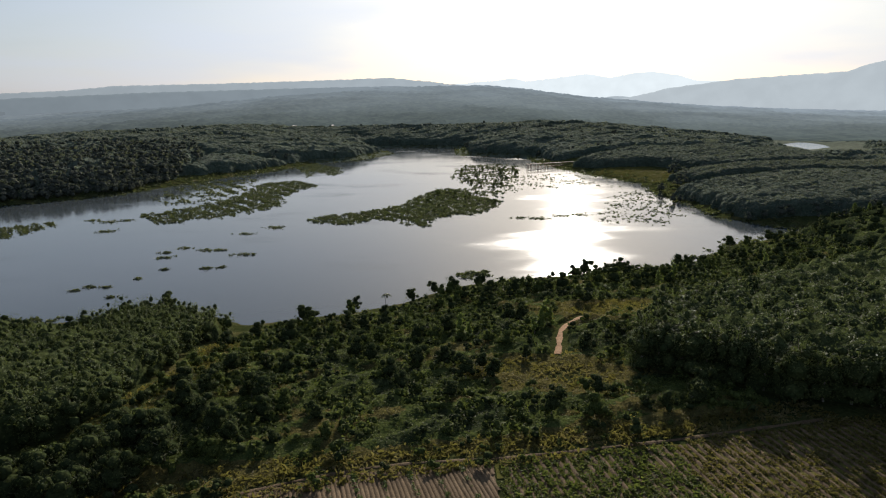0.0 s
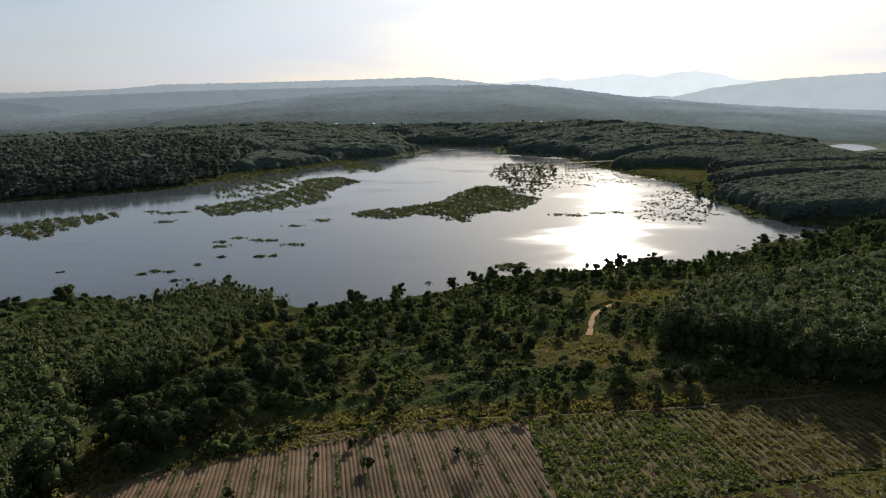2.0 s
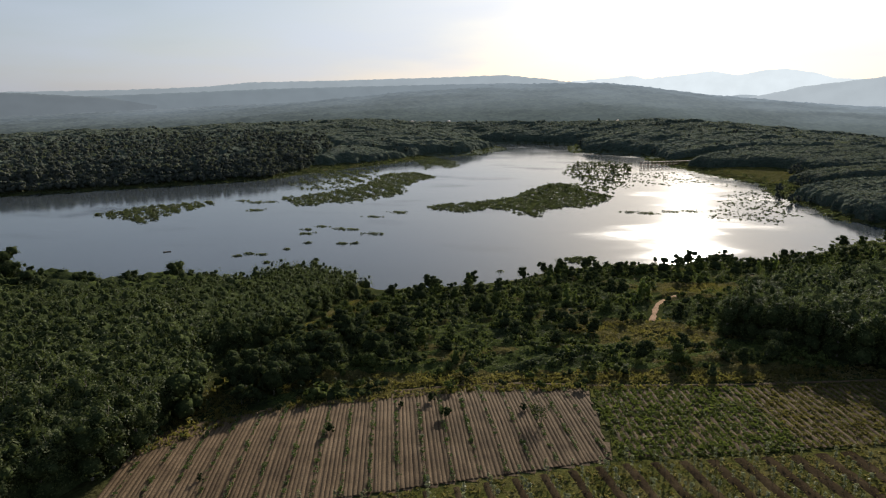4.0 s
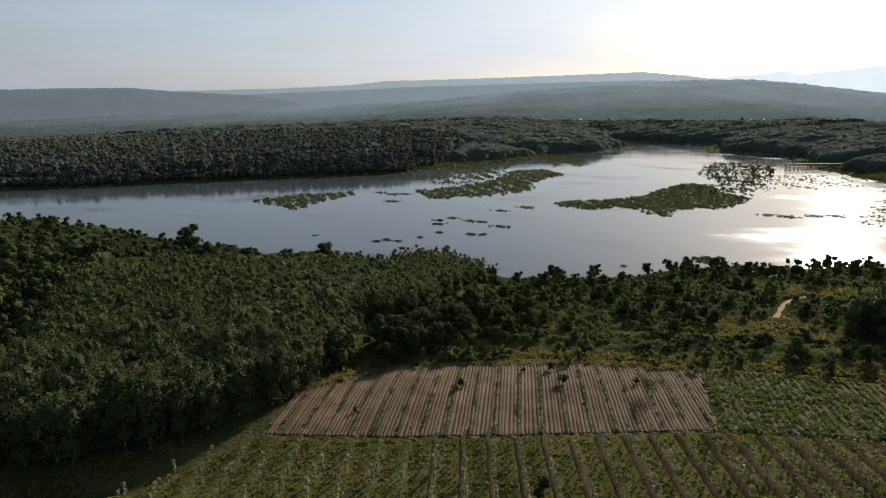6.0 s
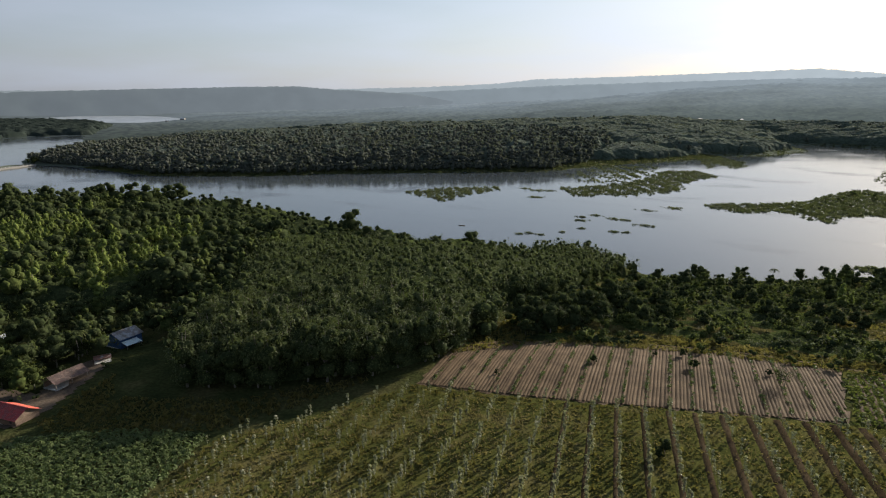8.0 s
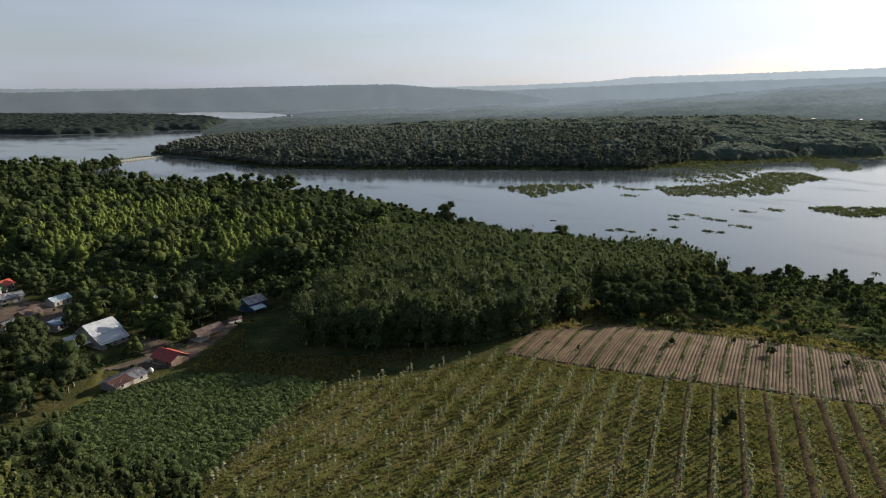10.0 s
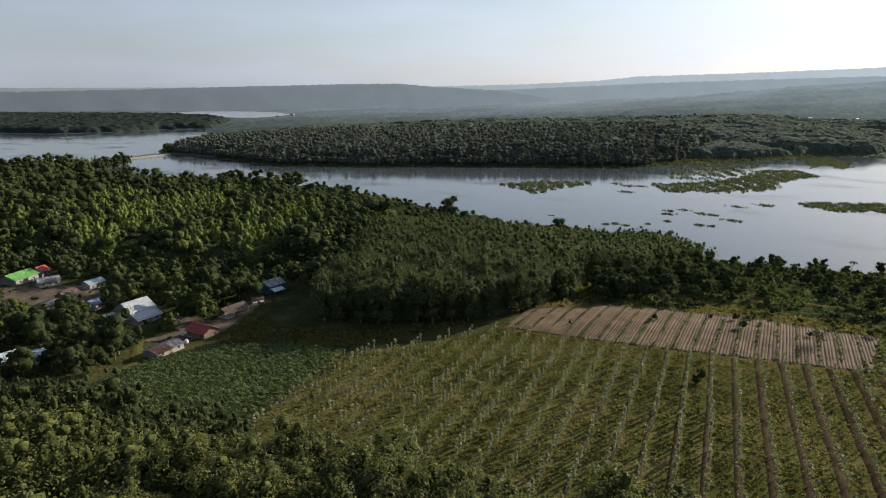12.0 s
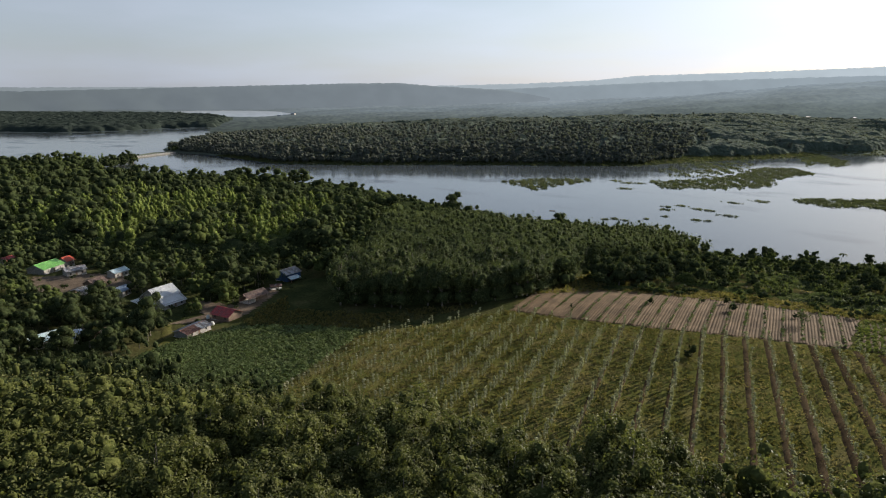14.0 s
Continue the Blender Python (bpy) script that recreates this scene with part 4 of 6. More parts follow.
# tall grass tufts over the open ground
tuft_t = []
for k in range(5):
    rg = np.random.default_rng(300 + k)
    n = 8
    c = np.stack([rg.normal(0, 0.45, n), rg.normal(0, 0.45, n), rg.uniform(0.25, 0.6, n)], -1)
    nr = np.stack([rg.normal(0, 1, n), rg.normal(0, 1, n), rg.uniform(0.1, 0.7, n)], -1)
    tuft_t.append(sprays(rg, c, nr, 0.5, 0.4))
gr = scatter(SCRUB, 1.25, 37, 0.5)
gd = np.minimum(line_distance(gr[:, 0], gr[:, 1], LANE) - 1.6, line_distance(gr[:, 0], gr[:, 1], TRACK) - 1.2)
gr = gr[(gd > 0) & (open_land(gr[:, 0], gr[:, 1]) > 0.3)]
u = wobble(gr[:, 0], gr[:, 1], 22, 9) + rgl.normal(0, 0.35, len(gr))
grown("tall_grass", tuft_t, gr[u > 0.45], M_STRAW, "dry yellowish grass tufts", "grass", 38, 0.4, 0.95)
grown("tall_grass", tuft_t, gr[u <= 0.45], M_BLADE, "green grass tufts", "grass", 39, 0.4, 1.0)

# unkempt edge between the scrub and the fields
EDGE = [(-46, 61), (-21, 71.2), (7, 76.8), (48, 84.8), (60, 86), (56, 93), (30, 87), (8, 85), (-20, 79), (-42, 69)]
ed = scatter(EDGE, 0.85, 780, 0.5)
ed = ed[line_distance(ed[:, 0], ed[:, 1], TRACK) > 0.8]
u = wobble(ed[:, 0], ed[:, 1], 14, 3) + rgl.normal(0, 0.4, len(ed))
grown("edge_grass", tuft_t, ed[u > 0.25], M_STRAW, "dry grass along the field's edge", "grass", 781, 0.35, 0.9)
grown("edge_grass", tuft_t, ed[u <= 0.25], M_BLADE, "rank green grass along the field's edge", "grass", 782, 0.35, 1.0)
ed = scatter(EDGE, 2.6, 783, 0.5)
ed = ed[(line_distance(ed[:, 0], ed[:, 1], TRACK) > 1.6) & (rgl.random(len(ed)) < 0.6)]
grown("edge_bushes", bush_t, ed[::2], M_LEAF_DARK, "dark low bushes along the field's edge", "scrub", 784, 0.4, 1.2)
grown("edge_bushes", bush_t, ed[1::2], M_LEAF_MID, "mid-green low bushes along the field's edge", "scrub", 785, 0.4, 1.2)

# grass over the other open ground near the fields
VERGE = [(-62, 30), (-78, 10), (-98, 0), (-108, 6), (-100, -12), (-94, -12), (-72, 0), (-66, 14)]
VERGE_B = [(-60, 40), (-60, 96), (-58, 122), (-60, 150), (-52, 150), (-50, 110), (-54, 66), (-46, 61), (-57, 46)]
VERGE_C = [(48, 84), (64, 88), (100, 80), (90, 40), (64, 60), (60, 66), (64, 84)]
for k, poly in enumerate((VERGE, VERGE_B, VERGE_C)):
    grown("verge_grass", tuft_t, scatter(poly, 1.1, 760 + k, 0.5), M_BLADE, "rough green grass between trees and fields", "grass", 764 + k, 0.4, 1.0)

# ---- woods beyond the lake ----


PENINSULA = [(-676, 246), (-626, 258), (-499, 258), (-420, 308), (-387, 344), (-329, 390), (-268, 434), (-236, 464), (-222, 520), (-240, 640), (-330, 700), (-480, 660), (-640, 560), (-760, 440), (-820, 350), (-740, 262)]
FAR_NORTH = [(-170, 612), (-146, 682), (-102, 718), (-80, 790), (-114, 884), (-40, 894), (22, 868), (30, 762), (100, 714), (106, 645), (340, 640), (520, 760), (420, 960), (0, 1030), (-420, 960), (-700, 800), (-860, 560), (-830, 360), (-765, 446), (-645, 566), (-482, 666), (-330, 706), (-236, 644), (-224, 540)]
FAR_EAST = [(330, 350), (600, 340), (800, 420), (760, 700), (520, 760), (340, 640), (350, 500), (345, 420)]
WEST_STRIP = [(-1128, 524), (-1168, 460), (-1158, 355), (-1184, 275), (-1276, 218), (-1340, 60), (-1720, 60), (-2120, 420), (-1930, 590), (-1700, 735), (-1480, 720), (-1260, 640)]


def far_kind(px, py):
    """Beyond the lake, in large blocks: 0 woods, 1 plantation, 2 open ground."""
    k = wobble(px, py, 210, 4) + 0.5 * wobble(px, py, 70, 7)
    return np.where(k > 0.05, 0, np.where(k > -0.8, 1, 2))


def far_height(px, py):
    k = far_kind(px, py)
    return np.where(k == 0, 8.0 + 1.8 * wobble(px, py, 40, 3), np.where(k == 1, 6.0 + 0.6 * wobble(px, py, 160, 1), 0.4 + 1.2 * np.clip(wobble(px, py, 23, 6), 0, 1)))


def pen_height(px, py):
    return np.clip((7.5 + 1.8 * wobble(px, py, 90, 2) + 1.2 * wobble(px, py, 30, 5)) * np.clip((shore(px, py) - 12) / 40, 0.12, 1), 0.8, 14)


POND_MEADOW = [(330, 610), (390, 600), (470, 700), (540, 860), (520, 930), (440, 890), (380, 740)]
M_WEST_WOODS = surface("evergreen_woods", [(0.02, 0.027, 0.022), (0.03, 0.038, 0.031), (0.042, 0.051, 0.042)], 0.04, rough=1.0, fine=0.4, bump=0.5, bump_scale=0.4, spec=0.0)
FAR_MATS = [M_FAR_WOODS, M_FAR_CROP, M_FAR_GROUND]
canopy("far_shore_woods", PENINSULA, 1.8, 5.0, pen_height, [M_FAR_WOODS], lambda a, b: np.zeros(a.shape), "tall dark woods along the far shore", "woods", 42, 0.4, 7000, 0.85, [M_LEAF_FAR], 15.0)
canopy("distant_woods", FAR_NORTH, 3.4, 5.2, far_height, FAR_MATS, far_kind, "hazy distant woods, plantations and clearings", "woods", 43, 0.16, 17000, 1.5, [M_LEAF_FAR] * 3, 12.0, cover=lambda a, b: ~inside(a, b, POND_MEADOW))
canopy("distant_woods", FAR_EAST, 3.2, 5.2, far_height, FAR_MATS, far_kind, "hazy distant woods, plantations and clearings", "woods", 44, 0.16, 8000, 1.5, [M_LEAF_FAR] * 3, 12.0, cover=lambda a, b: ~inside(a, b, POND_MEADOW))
tiny = [tree_template(190 + k, "round", 10.0, 4.4, 10, 1.2, False, (5, 3), 3, 3)[0] for k in range(5)]
fp = np.concatenate([scatter(FAR_NORTH, 21, 45, 0.9), scatter(FAR_EAST, 20, 47, 0.9)])
fp = fp[(shore(fp[:, 0], fp[:, 1]) > 9) & ~inside(fp[:, 0], fp[:, 1], POND_MEADOW)]
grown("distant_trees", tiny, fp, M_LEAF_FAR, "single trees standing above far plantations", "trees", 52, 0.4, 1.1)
pe = scatter(PENINSULA, 7.2, 48, 0.6)
ps = shore(pe[:, 0], pe[:, 1])
pe = pe[(ps > 20) & ((ps < 170) | (rgl.random(len(pe)) < 0.3))]
fringe = scatter(PENINSULA, 4.6, 51, 0.6)
ps = shore(fringe[:, 0], fringe[:, 1])
fringe = fringe[(ps > 3) & (ps <= 20)]
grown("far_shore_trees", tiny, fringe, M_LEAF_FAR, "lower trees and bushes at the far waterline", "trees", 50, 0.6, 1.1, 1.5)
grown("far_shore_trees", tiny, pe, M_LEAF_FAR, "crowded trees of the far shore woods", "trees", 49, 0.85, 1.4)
# plantation blocks right of the lake's far end
for k, poly in enumerate(([(158, 332), (156, 378), (150, 420), (250, 440), (330, 400), (300, 345), (215, 325)], [(130, 575), (118, 600), (180, 640), (330, 620), (330, 520), (200, 500), (180, 540)], [(176, 446), (168, 480), (205, 495), (340, 500), (360, 430), (260, 450)])):
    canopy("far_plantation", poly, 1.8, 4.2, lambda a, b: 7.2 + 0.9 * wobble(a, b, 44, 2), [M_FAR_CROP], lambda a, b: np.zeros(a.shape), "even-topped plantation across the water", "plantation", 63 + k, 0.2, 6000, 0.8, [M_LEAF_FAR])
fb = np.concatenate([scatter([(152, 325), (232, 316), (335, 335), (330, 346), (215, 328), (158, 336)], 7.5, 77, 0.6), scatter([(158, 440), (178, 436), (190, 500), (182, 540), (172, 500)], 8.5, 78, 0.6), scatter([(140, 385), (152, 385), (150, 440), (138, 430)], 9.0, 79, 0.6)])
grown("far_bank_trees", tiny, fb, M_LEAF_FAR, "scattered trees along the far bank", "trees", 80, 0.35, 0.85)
canopy("bank_grass", [(126, 545), (135, 566), (172, 540), (182, 500), (160, 470), (152, 486), (146, 500)], 1.6, 3.0, lambda a, b: 0.5 + 0.2 * wobble(a, b, 12), [M_GRASS], lambda a, b: np.zeros(a.shape), "green grassy bank beside the water", "grass", 70, 0.4, 1500, 0.6, [M_BLADE], 0.0)
canopy("distant_woods", WEST_STRIP, 4.6, 10.0, lambda a, b: 10 + 1.5 * wobble(a, b, 60), [M_WEST_WOODS], lambda a, b: np.zeros(a.shape), "dark strip of woods across the western water", "woods", 56, 0.5, 4000, 1.6, [M_WEST_WOODS])

YOUNG = [(-104, -58), (-94, -49), (-86, -42), (-71, -37), (-55, -32), (-40, -38), (-46, -52), (-70, -70), (-84, -84), (-100, -72)]
grown("young_plantation", rub_young, scatter(YOUNG, 3.3, 57, 0.4), M_LEAF_DARK, "young leafy trees at the edge of the crop", "plantation", 58, 0.42, 0.72)
wd_ = scatter([(-58, 68), (-57, 92), (-44, 88), (-42, 72), (-48, 66)], 4.2, 59, 0.45)
for x, y in wd_:
    broad.plant(x, y, rgl.uniform(0.45, 0.8))

# ---- fields ----
M_EARTH = surface("dark_earth", [(0.03, 0.022, 0.014), (0.048, 0.035, 0.021), (0.068, 0.05, 0.03)], 0.2, fine=2.5, bump=0.05, bump_scale=5.0, spec=0.0, per_object=0.15)
ROW_DIR = np.array([math.cos(radians(-70.5)), math.sin(radians(-70.5))])
ROW = 3.85                          # between sapling rows
RIDGE_DIR = np.array([math.cos(radians(-75.3)), math.sin(radians(-75.3))])
PLOUGHED = [(-55, 30.5), (-57, 44), (-60, 52), (-54, 57.5), (-44, 64), (-26, 72), (-14, 76.3), (-3, 77.6), (5.5, 77.8), (8, 53.4), (-5.5, 47.4), (-21, 41.2), (-35.5, 36), (-49, 32)]
WEEDY = [(6.2, 77.8), (16, 79.2), (32, 81.5), (49, 84.9), (64, 87), (60, 68), (42, 62.6), (21.4, 56.9), (8.8, 53.6)]
SAPLING = [(-55, 30), (-49, 31.5), (-35.5, 35.5), (-21, 40.7), (-5.5, 46.9), (8.4, 52.9), (21.4, 56.3), (42, 62), (60, 67), (64, 30), (50, 0), (20, -24), (-10, -40), (-56, -32), (-58, -27), (-63.5, -12), (-69, -2), (-62, 12)]
CASSAVA = [(-95, -36), (-98, -26), (-96, -16), (-85, -7), (-70, -0.5), (-64.5, -12), (-58.5, -27), (-57, -32), (-65, -37), (-80, -41), (-90, -40)]


def field_sheet(name, poly, lift, mat, label, relief=None, step=1.0):
    p = np.array(poly)
    X, Y = np.meshgrid(np.arange(p[:, 0].min() - 1, p[:, 0].max() + 1, step), np.arange(p[:, 1].min() - 1, p[:, 1].max() + 1, step), indexing="ij")
    me = grid_sheet(name, X, Y, lambda a, b: ground(a, b) + lift + (relief(a, b) if relief else 0), mat, lambda a, b: inside(a, b, poly))
    return tagged(new(name, me), label, "field", kind="structure")


sap_sheet = field_sheet("sapling_field", SAPLING, 0.10, M_GRASS, "grassy field with rows of young trees", lambda a, b: 0.07 * np.sin(2 * math.pi * (a * ROW_DIR[1] - b * ROW_DIR[0]) / ROW), 0.7)
weedy_sheet = field_sheet("weedy_field", WEEDY, 0.10, M_GRASS, "overgrown green field beside the ploughed one")
plough = field_sheet("ploughed_field", PLOUGHED, 0.06, M_SOIL, "reddish brown field ploughed in ridges")
field_sheet("cassava_ground", CASSAVA, 0.06, M_GROUND, "earth under a leafy crop")


def strip(name, line, width, lift, mat, parent=None, label="", step=1.2):
    """A track or band that follows the ground along a line."""
    pts = []
    for (x0, y0), (x1, y1) in zip(line, line[1:]):
        n = max(1, int(math.hypot(x1 - x0, y1 - y0) / step))
        pts += [(x0 + (x1 - x0) * k / n, y0 + (y1 - y0) * k / n) for k in range(n)]
    pts.append(line[-1])
    p = np.array(pts, float)
    d = np.gradient(p, axis=0)
    d /= np.linalg.norm(d, axis=1, keepdims=True)
    nrm = np.stack([-d[:, 1], d[:, 0]], -1)
    wv = width * (1 + 0.25 * np.sin(np.arange(len(p)) * 0.9) + 0.15 * np.sin(np.arange(len(p)) * 2.3))
    cols = [p + nrm * (f * wv)[:, None] for f in (-0.5, -0.17, 0.17, 0.5)]
    v = np.concatenate([np.column_stack([c, ground(c[:, 0], c[:, 1]) + lift + h]) for c, h in zip(cols, (-0.1, 0.02, 0.02, -0.1))])
    i = np.arange(4 * len(p)).reshape(4, len(p))
    q = np.stack([i[:-1, :-1], i[:-1, 1:], i[1:, 1:], i[1:, :-1]], -1).reshape(-1, 4)
    return part(name, mesh_from(name, v, q[:, ::-1], mat, True), parent, label)


tagged(strip("field_track", TRACK, 0.8, 0.15, M_SOIL), "narrow sandy track along the field's edge", "track", kind="structure")
tagged(strip("lane", LANE, 1.2, 0.15, M_TRACK), "winding orange dirt lane down to the lake", "track", kind="structure")


def clip_line(poly, origin, direction):
    """Where a straight line crosses a plan outline: first and last."""
    hits = []
    for (x0, y0), (x1, y1) in zip(poly, poly[1:] + poly[:1]):
        ex, ey = x1 - x0, y1 - y0
        den = direction[0] * ey - direction[1] * ex
        if abs(den) > 1e-9:
            s = ((x0 - origin[0]) * ey - (y0 - origin[1]) * ex) / den
            w = ((x0 - origin[0]) * direction[1] - (y0 - origin[1]) * direction[0]) / den
            if 0 <= w <= 1:
                hits.append(s)
    return (min(hits), max(hits)) if len(hits) >= 2 else None


def ridge_mesh(name, a, b, half, height, mat, seed, step=1.6):
    rg = np.random.default_rng(seed)
    n = max(2, int(np.hypot(*(b - a)) / step))
    p = a + (b - a) * np.linspace(0, 1, n + 1)[:, None]
    d = (b - a) / np.hypot(*(b - a))
    nr = np.array([-d[1], d[0]])
    p = p + nr * (0.07 * np.cumsum(rg.normal(0, 0.5, n + 1)) * 0.5)[:, None]
    z = ground(p[:, 0], p[:, 1])
    rows = []
    for f, h in ((-1, 0.0), (-0.45, 0.85), (0.1, 1.0), (0.55, 0.75), (1, 0.0)):
        c = p + nr * (f * half * (1 + rg.normal(0, 0.06, n + 1)))[:, None]
        rows.append(np.column_stack([c, z + 0.07 + h * height * (1 + rg.normal(0, 0.12, n + 1))]))
    v = np.concatenate(rows)
    i = np.arange(5 * (n + 1)).reshape(5, n + 1)
    q = np.stack([i[:-1, :-1], i[:-1, 1:], i[1:, 1:], i[1:, :-1]], -1).reshape(-1, 4)
    return mesh_from(name, v, q[:, ::-1], mat, True)


side = np.array([-RIDGE_DIR[1], RIDGE_DIR[0]])
green_rows = []
for k in range(-100, 70):
    o = np.array([-25.0, 52.0]) + side * (k * 0.592 - 0.36 - side @ np.array([-25.0, 52.0]))
    c = clip_line(PLOUGHED, o, RIDGE_DIR)
    if c is None or c[1] - c[0] < 3:
        continue
    a, b_ = o + RIDGE_DIR * (c[0] + 0.4), o + RIDGE_DIR * (c[1] - 0.4)
    if k % 6 == 0:
        green_rows.append((a, b_))
    part("soil_ridge", ridge_mesh("soil_ridge", a, b_, 0.29, 0.14, M_SOIL, 600 + k), plough)
weed_t = []
for k in range(5):
    rg = np.random.default_rng(330 + k)
    n = 14
    c = np.stack([rg.normal(0, 0.2, n), rg.normal(0, 0.2, n), rg.uniform(0.05, 0.35, n)], -1)
    weed_t.append(sprays(rg, c, np.stack([rg.normal(0, 0.7, n), rg.normal(0, 0.7, n), np.ones(n)], -1), 0.17, 0.6))
pts = np.concatenate([a + (b_ - a) * np.sort(rgl.random(int(np.hypot(*(b_ - a)) * 1.8)))[:, None] + rgl.normal(0, 0.1, (int(np.hypot(*(b_ - a)) * 1.8), 2)) for a, b_ in green_rows])
grown("row_weeds", weed_t, pts, M_LEAF_CROP, "low green weeds in rows between soil ridges", "weeds", 341, 0.3, 0.95, zs=ground(pts[:, 0], pts[:, 1]) + 0.2)
# weedy field: broken rows
ws, wd = [], np.array([math.cos(radians(-80)), math.sin(radians(-80))])
wside = np.array([-wd[1], wd[0]])
for k in range(-30, 32):
    o = np.array([34.0, 70.0]) + wside * (k * 1.2)
    c = clip_line(WEEDY, o, wd)
    if c is None:
        continue
    n = int((c[1] - c[0]) * 2.4)
    ws.append(o + wd * rgl.uniform(c[0], c[1], n)[:, None] + rgl.normal(0, 0.15, (n, 2)))
    if c[1] - c[0] > 4:
        part("earth_strip", ridge_mesh("earth_strip", o + wd * (c[0] + 0.4) + wside * 0.6, o + wd * (c[1] - 0.4) + wside * 0.6, 0.36, 0.16, M_SOIL, 900 + k), weedy_sheet)
ws = np.concatenate(ws)
grown("row_weeds", weed_t, ws[: len(ws) // 2], M_LEAF_MID, "leafy green weeds over old crop rows", "weeds", 342, 0.6, 1.7)
grown("row_weeds", weed_t, ws[len(ws) // 2:], M_BLADE, "pale green weeds over old crop rows", "weeds", 343, 0.5, 1.4)

# saplings in rows
stem_v = tube([(0, 0, -0.1), (0.03, 0.02, 1.0), (0.0, 0.05, 2.0)], [0.03, 0.025, 0.012], 5)
M_STEM = surface("sapling_stem", [(0.25, 0.24, 0.18), (0.42, 0.40, 0.32)], 3.0)
sap_protos = []
for k in range(5):
    rg = np.random.default_rng(350 + k)
    n = 56
    hgt = rg.choice([0.7, 1.1, 1.5, 1.8, 2.05], n) + rg.normal(0, 0.08, n)
    c = np.stack([rg.normal(0, 0.08, n), rg.normal(0, 0.08, n), hgt], -1)
    nr = np.stack([c[:, 0] * 3, c[:, 1] * 3, np.full(n, 0.5)], -1) + rg.normal(0, 0.3, (n, 3))
    sap_protos.append((mesh_from("leaves", *sprays(rg, c, nr, 0.21, 0.5), M_LEAF_PALE), mesh_from("stem", *stem_v, M_STEM, True)))
sside = np.array([-ROW_DIR[1], ROW_DIR[0]])
sap = []
for k in range(-30, 36):
    o = np.array([-12.1, 43.5]) + sside * (k * ROW - 3.8 - sside @ np.array([-12.1, 43.5]))
    for j in range(-90, 90):
        p = o + ROW_DIR * (j * 1.5) + rgl.normal(0, 0.17, 2)
        if inside(p[:1], p[1:], SAPLING)[0] and rgl.random() > 0.1:
            sap.append(p)
sap = np.array(sap)
near, rest = split_near(sap, (-25, 5), 300)
for p in near:
    e = tagged(new("sapling"), "young rubber sapling with pale leaf tufts on a thin stem", "sapling", "saplings in rows")
    sc_ = rgl.uniform(0.7, 1.25)
    e.matrix_basis = pose(p[0], p[1], gz(p[0], p[1]) + 0.1, 0, 0, rgl.uniform(0, 360)) @ Matrix.Diagonal((sc_, sc_, sc_, 1))
    lv, stm = sap_protos[int(rgl.integers(0, 5))]
    part("stem", stm, e)
    part("leaves", lv, e)
sap_join = []
for k in range(3):
    rg = np.random.default_rng(360 + k)
    n = 22
    c = np.stack([rg.normal(0, 0.1, n), rg.normal(0, 0.1, n), rg.choice([0.9, 1.35, 1.8, 2.1], n)], -1)
    sap_join.append(join([sprays(rg, c, np.stack([c[:, 0] * 3, c[:, 1] * 3, np.full(n, 0.5)], -1), 0.23, 0.5), stem_v]))
grown("sapling_rows", sap_join, rest, M_LEAF_PALE, "further rows of young saplings", "saplings", 361, 0.7, 1.2)
gr = scatter(SAPLING, 0.9, 362, 0.5)
cross = (gr[:, 0] * sside[0] + gr[:, 1] * sside[1] + 3.8) / ROW
ph = np.abs((cross + 0.5) % 1 - 0.5)
short_t = []
for k in range(5):
    rg = np.random.default_rng(370 + k)
    n = 9
    c = np.stack([rg.normal(0, 0.4, n), rg.normal(0, 0.4, n), rg.uniform(0.08, 0.25, n)], -1)
    short_t.append(sprays(rg, c, np.stack([rg.normal(0, 1, n), rg.normal(0, 1, n), rg.uniform(0.4, 1.0, n)], -1), 0.28, 0.4))
east = np.clip((gr[:, 0] * sside[0] + gr[:, 1] * sside[1] + 26) / 22, 0, 1)
gr = gr[(ph > 0.17 * east) | (rgl.random(len(gr)) < 0.1)]
u = wobble(gr[:, 0], gr[:, 1], 36, 4) + rgl.normal(0, 0.35, len(gr))
grown("field_grass", short_t, gr[u > 0.0], M_STRAW, "dry grass between the sapling rows", "grass", 363, 0.5, 1.1)
grown("field_grass", short_t, gr[u <= 0.0], M_BLADE, "green grass between the sapling rows", "grass", 364, 0.5, 1.2)

# bare earth along the sapling rows of the eastern part
for k in range(-3, 17):
    o = sside * (k * ROW - 3.8)
    c = clip_line(SAPLING, o, ROW_DIR)
    if c is None or c[1] - c[0] < 8:
        continue
    part("earth_strip", ridge_mesh("earth_strip", o - sside * 0.35 + ROW_DIR * (c[0] + 0.6), o - sside * 0.35 + ROW_DIR * (c[1] - 0.6), 0.42 + 0.05 * max(0, k), 0.2, M_EARTH, 800 + k), sap_sheet)

# cassava
cas_t = []
for k in range(5):
    rg = np.random.default_rng(380 + k)
    n = 24
    d = rg.normal(0, 1, (n, 3))
    d[:, 2] = np.abs(d[:, 2])
    d /= np.linalg.norm(d, axis=1, keepdims=True)
    cas_t.append(sprays(rg, d * [0.5, 0.5, 0.45] + [0, 0, 0.4], d + [0, 0, 0.6], 0.19, 0.6))
grown("cassava_crop", cas_t, scatter(CASSAVA, 0.8, 381, 0.3, 22), M_LEAF_CROP, "dense knee-high green cassava crop", "crop", 382, 0.8, 1.3)

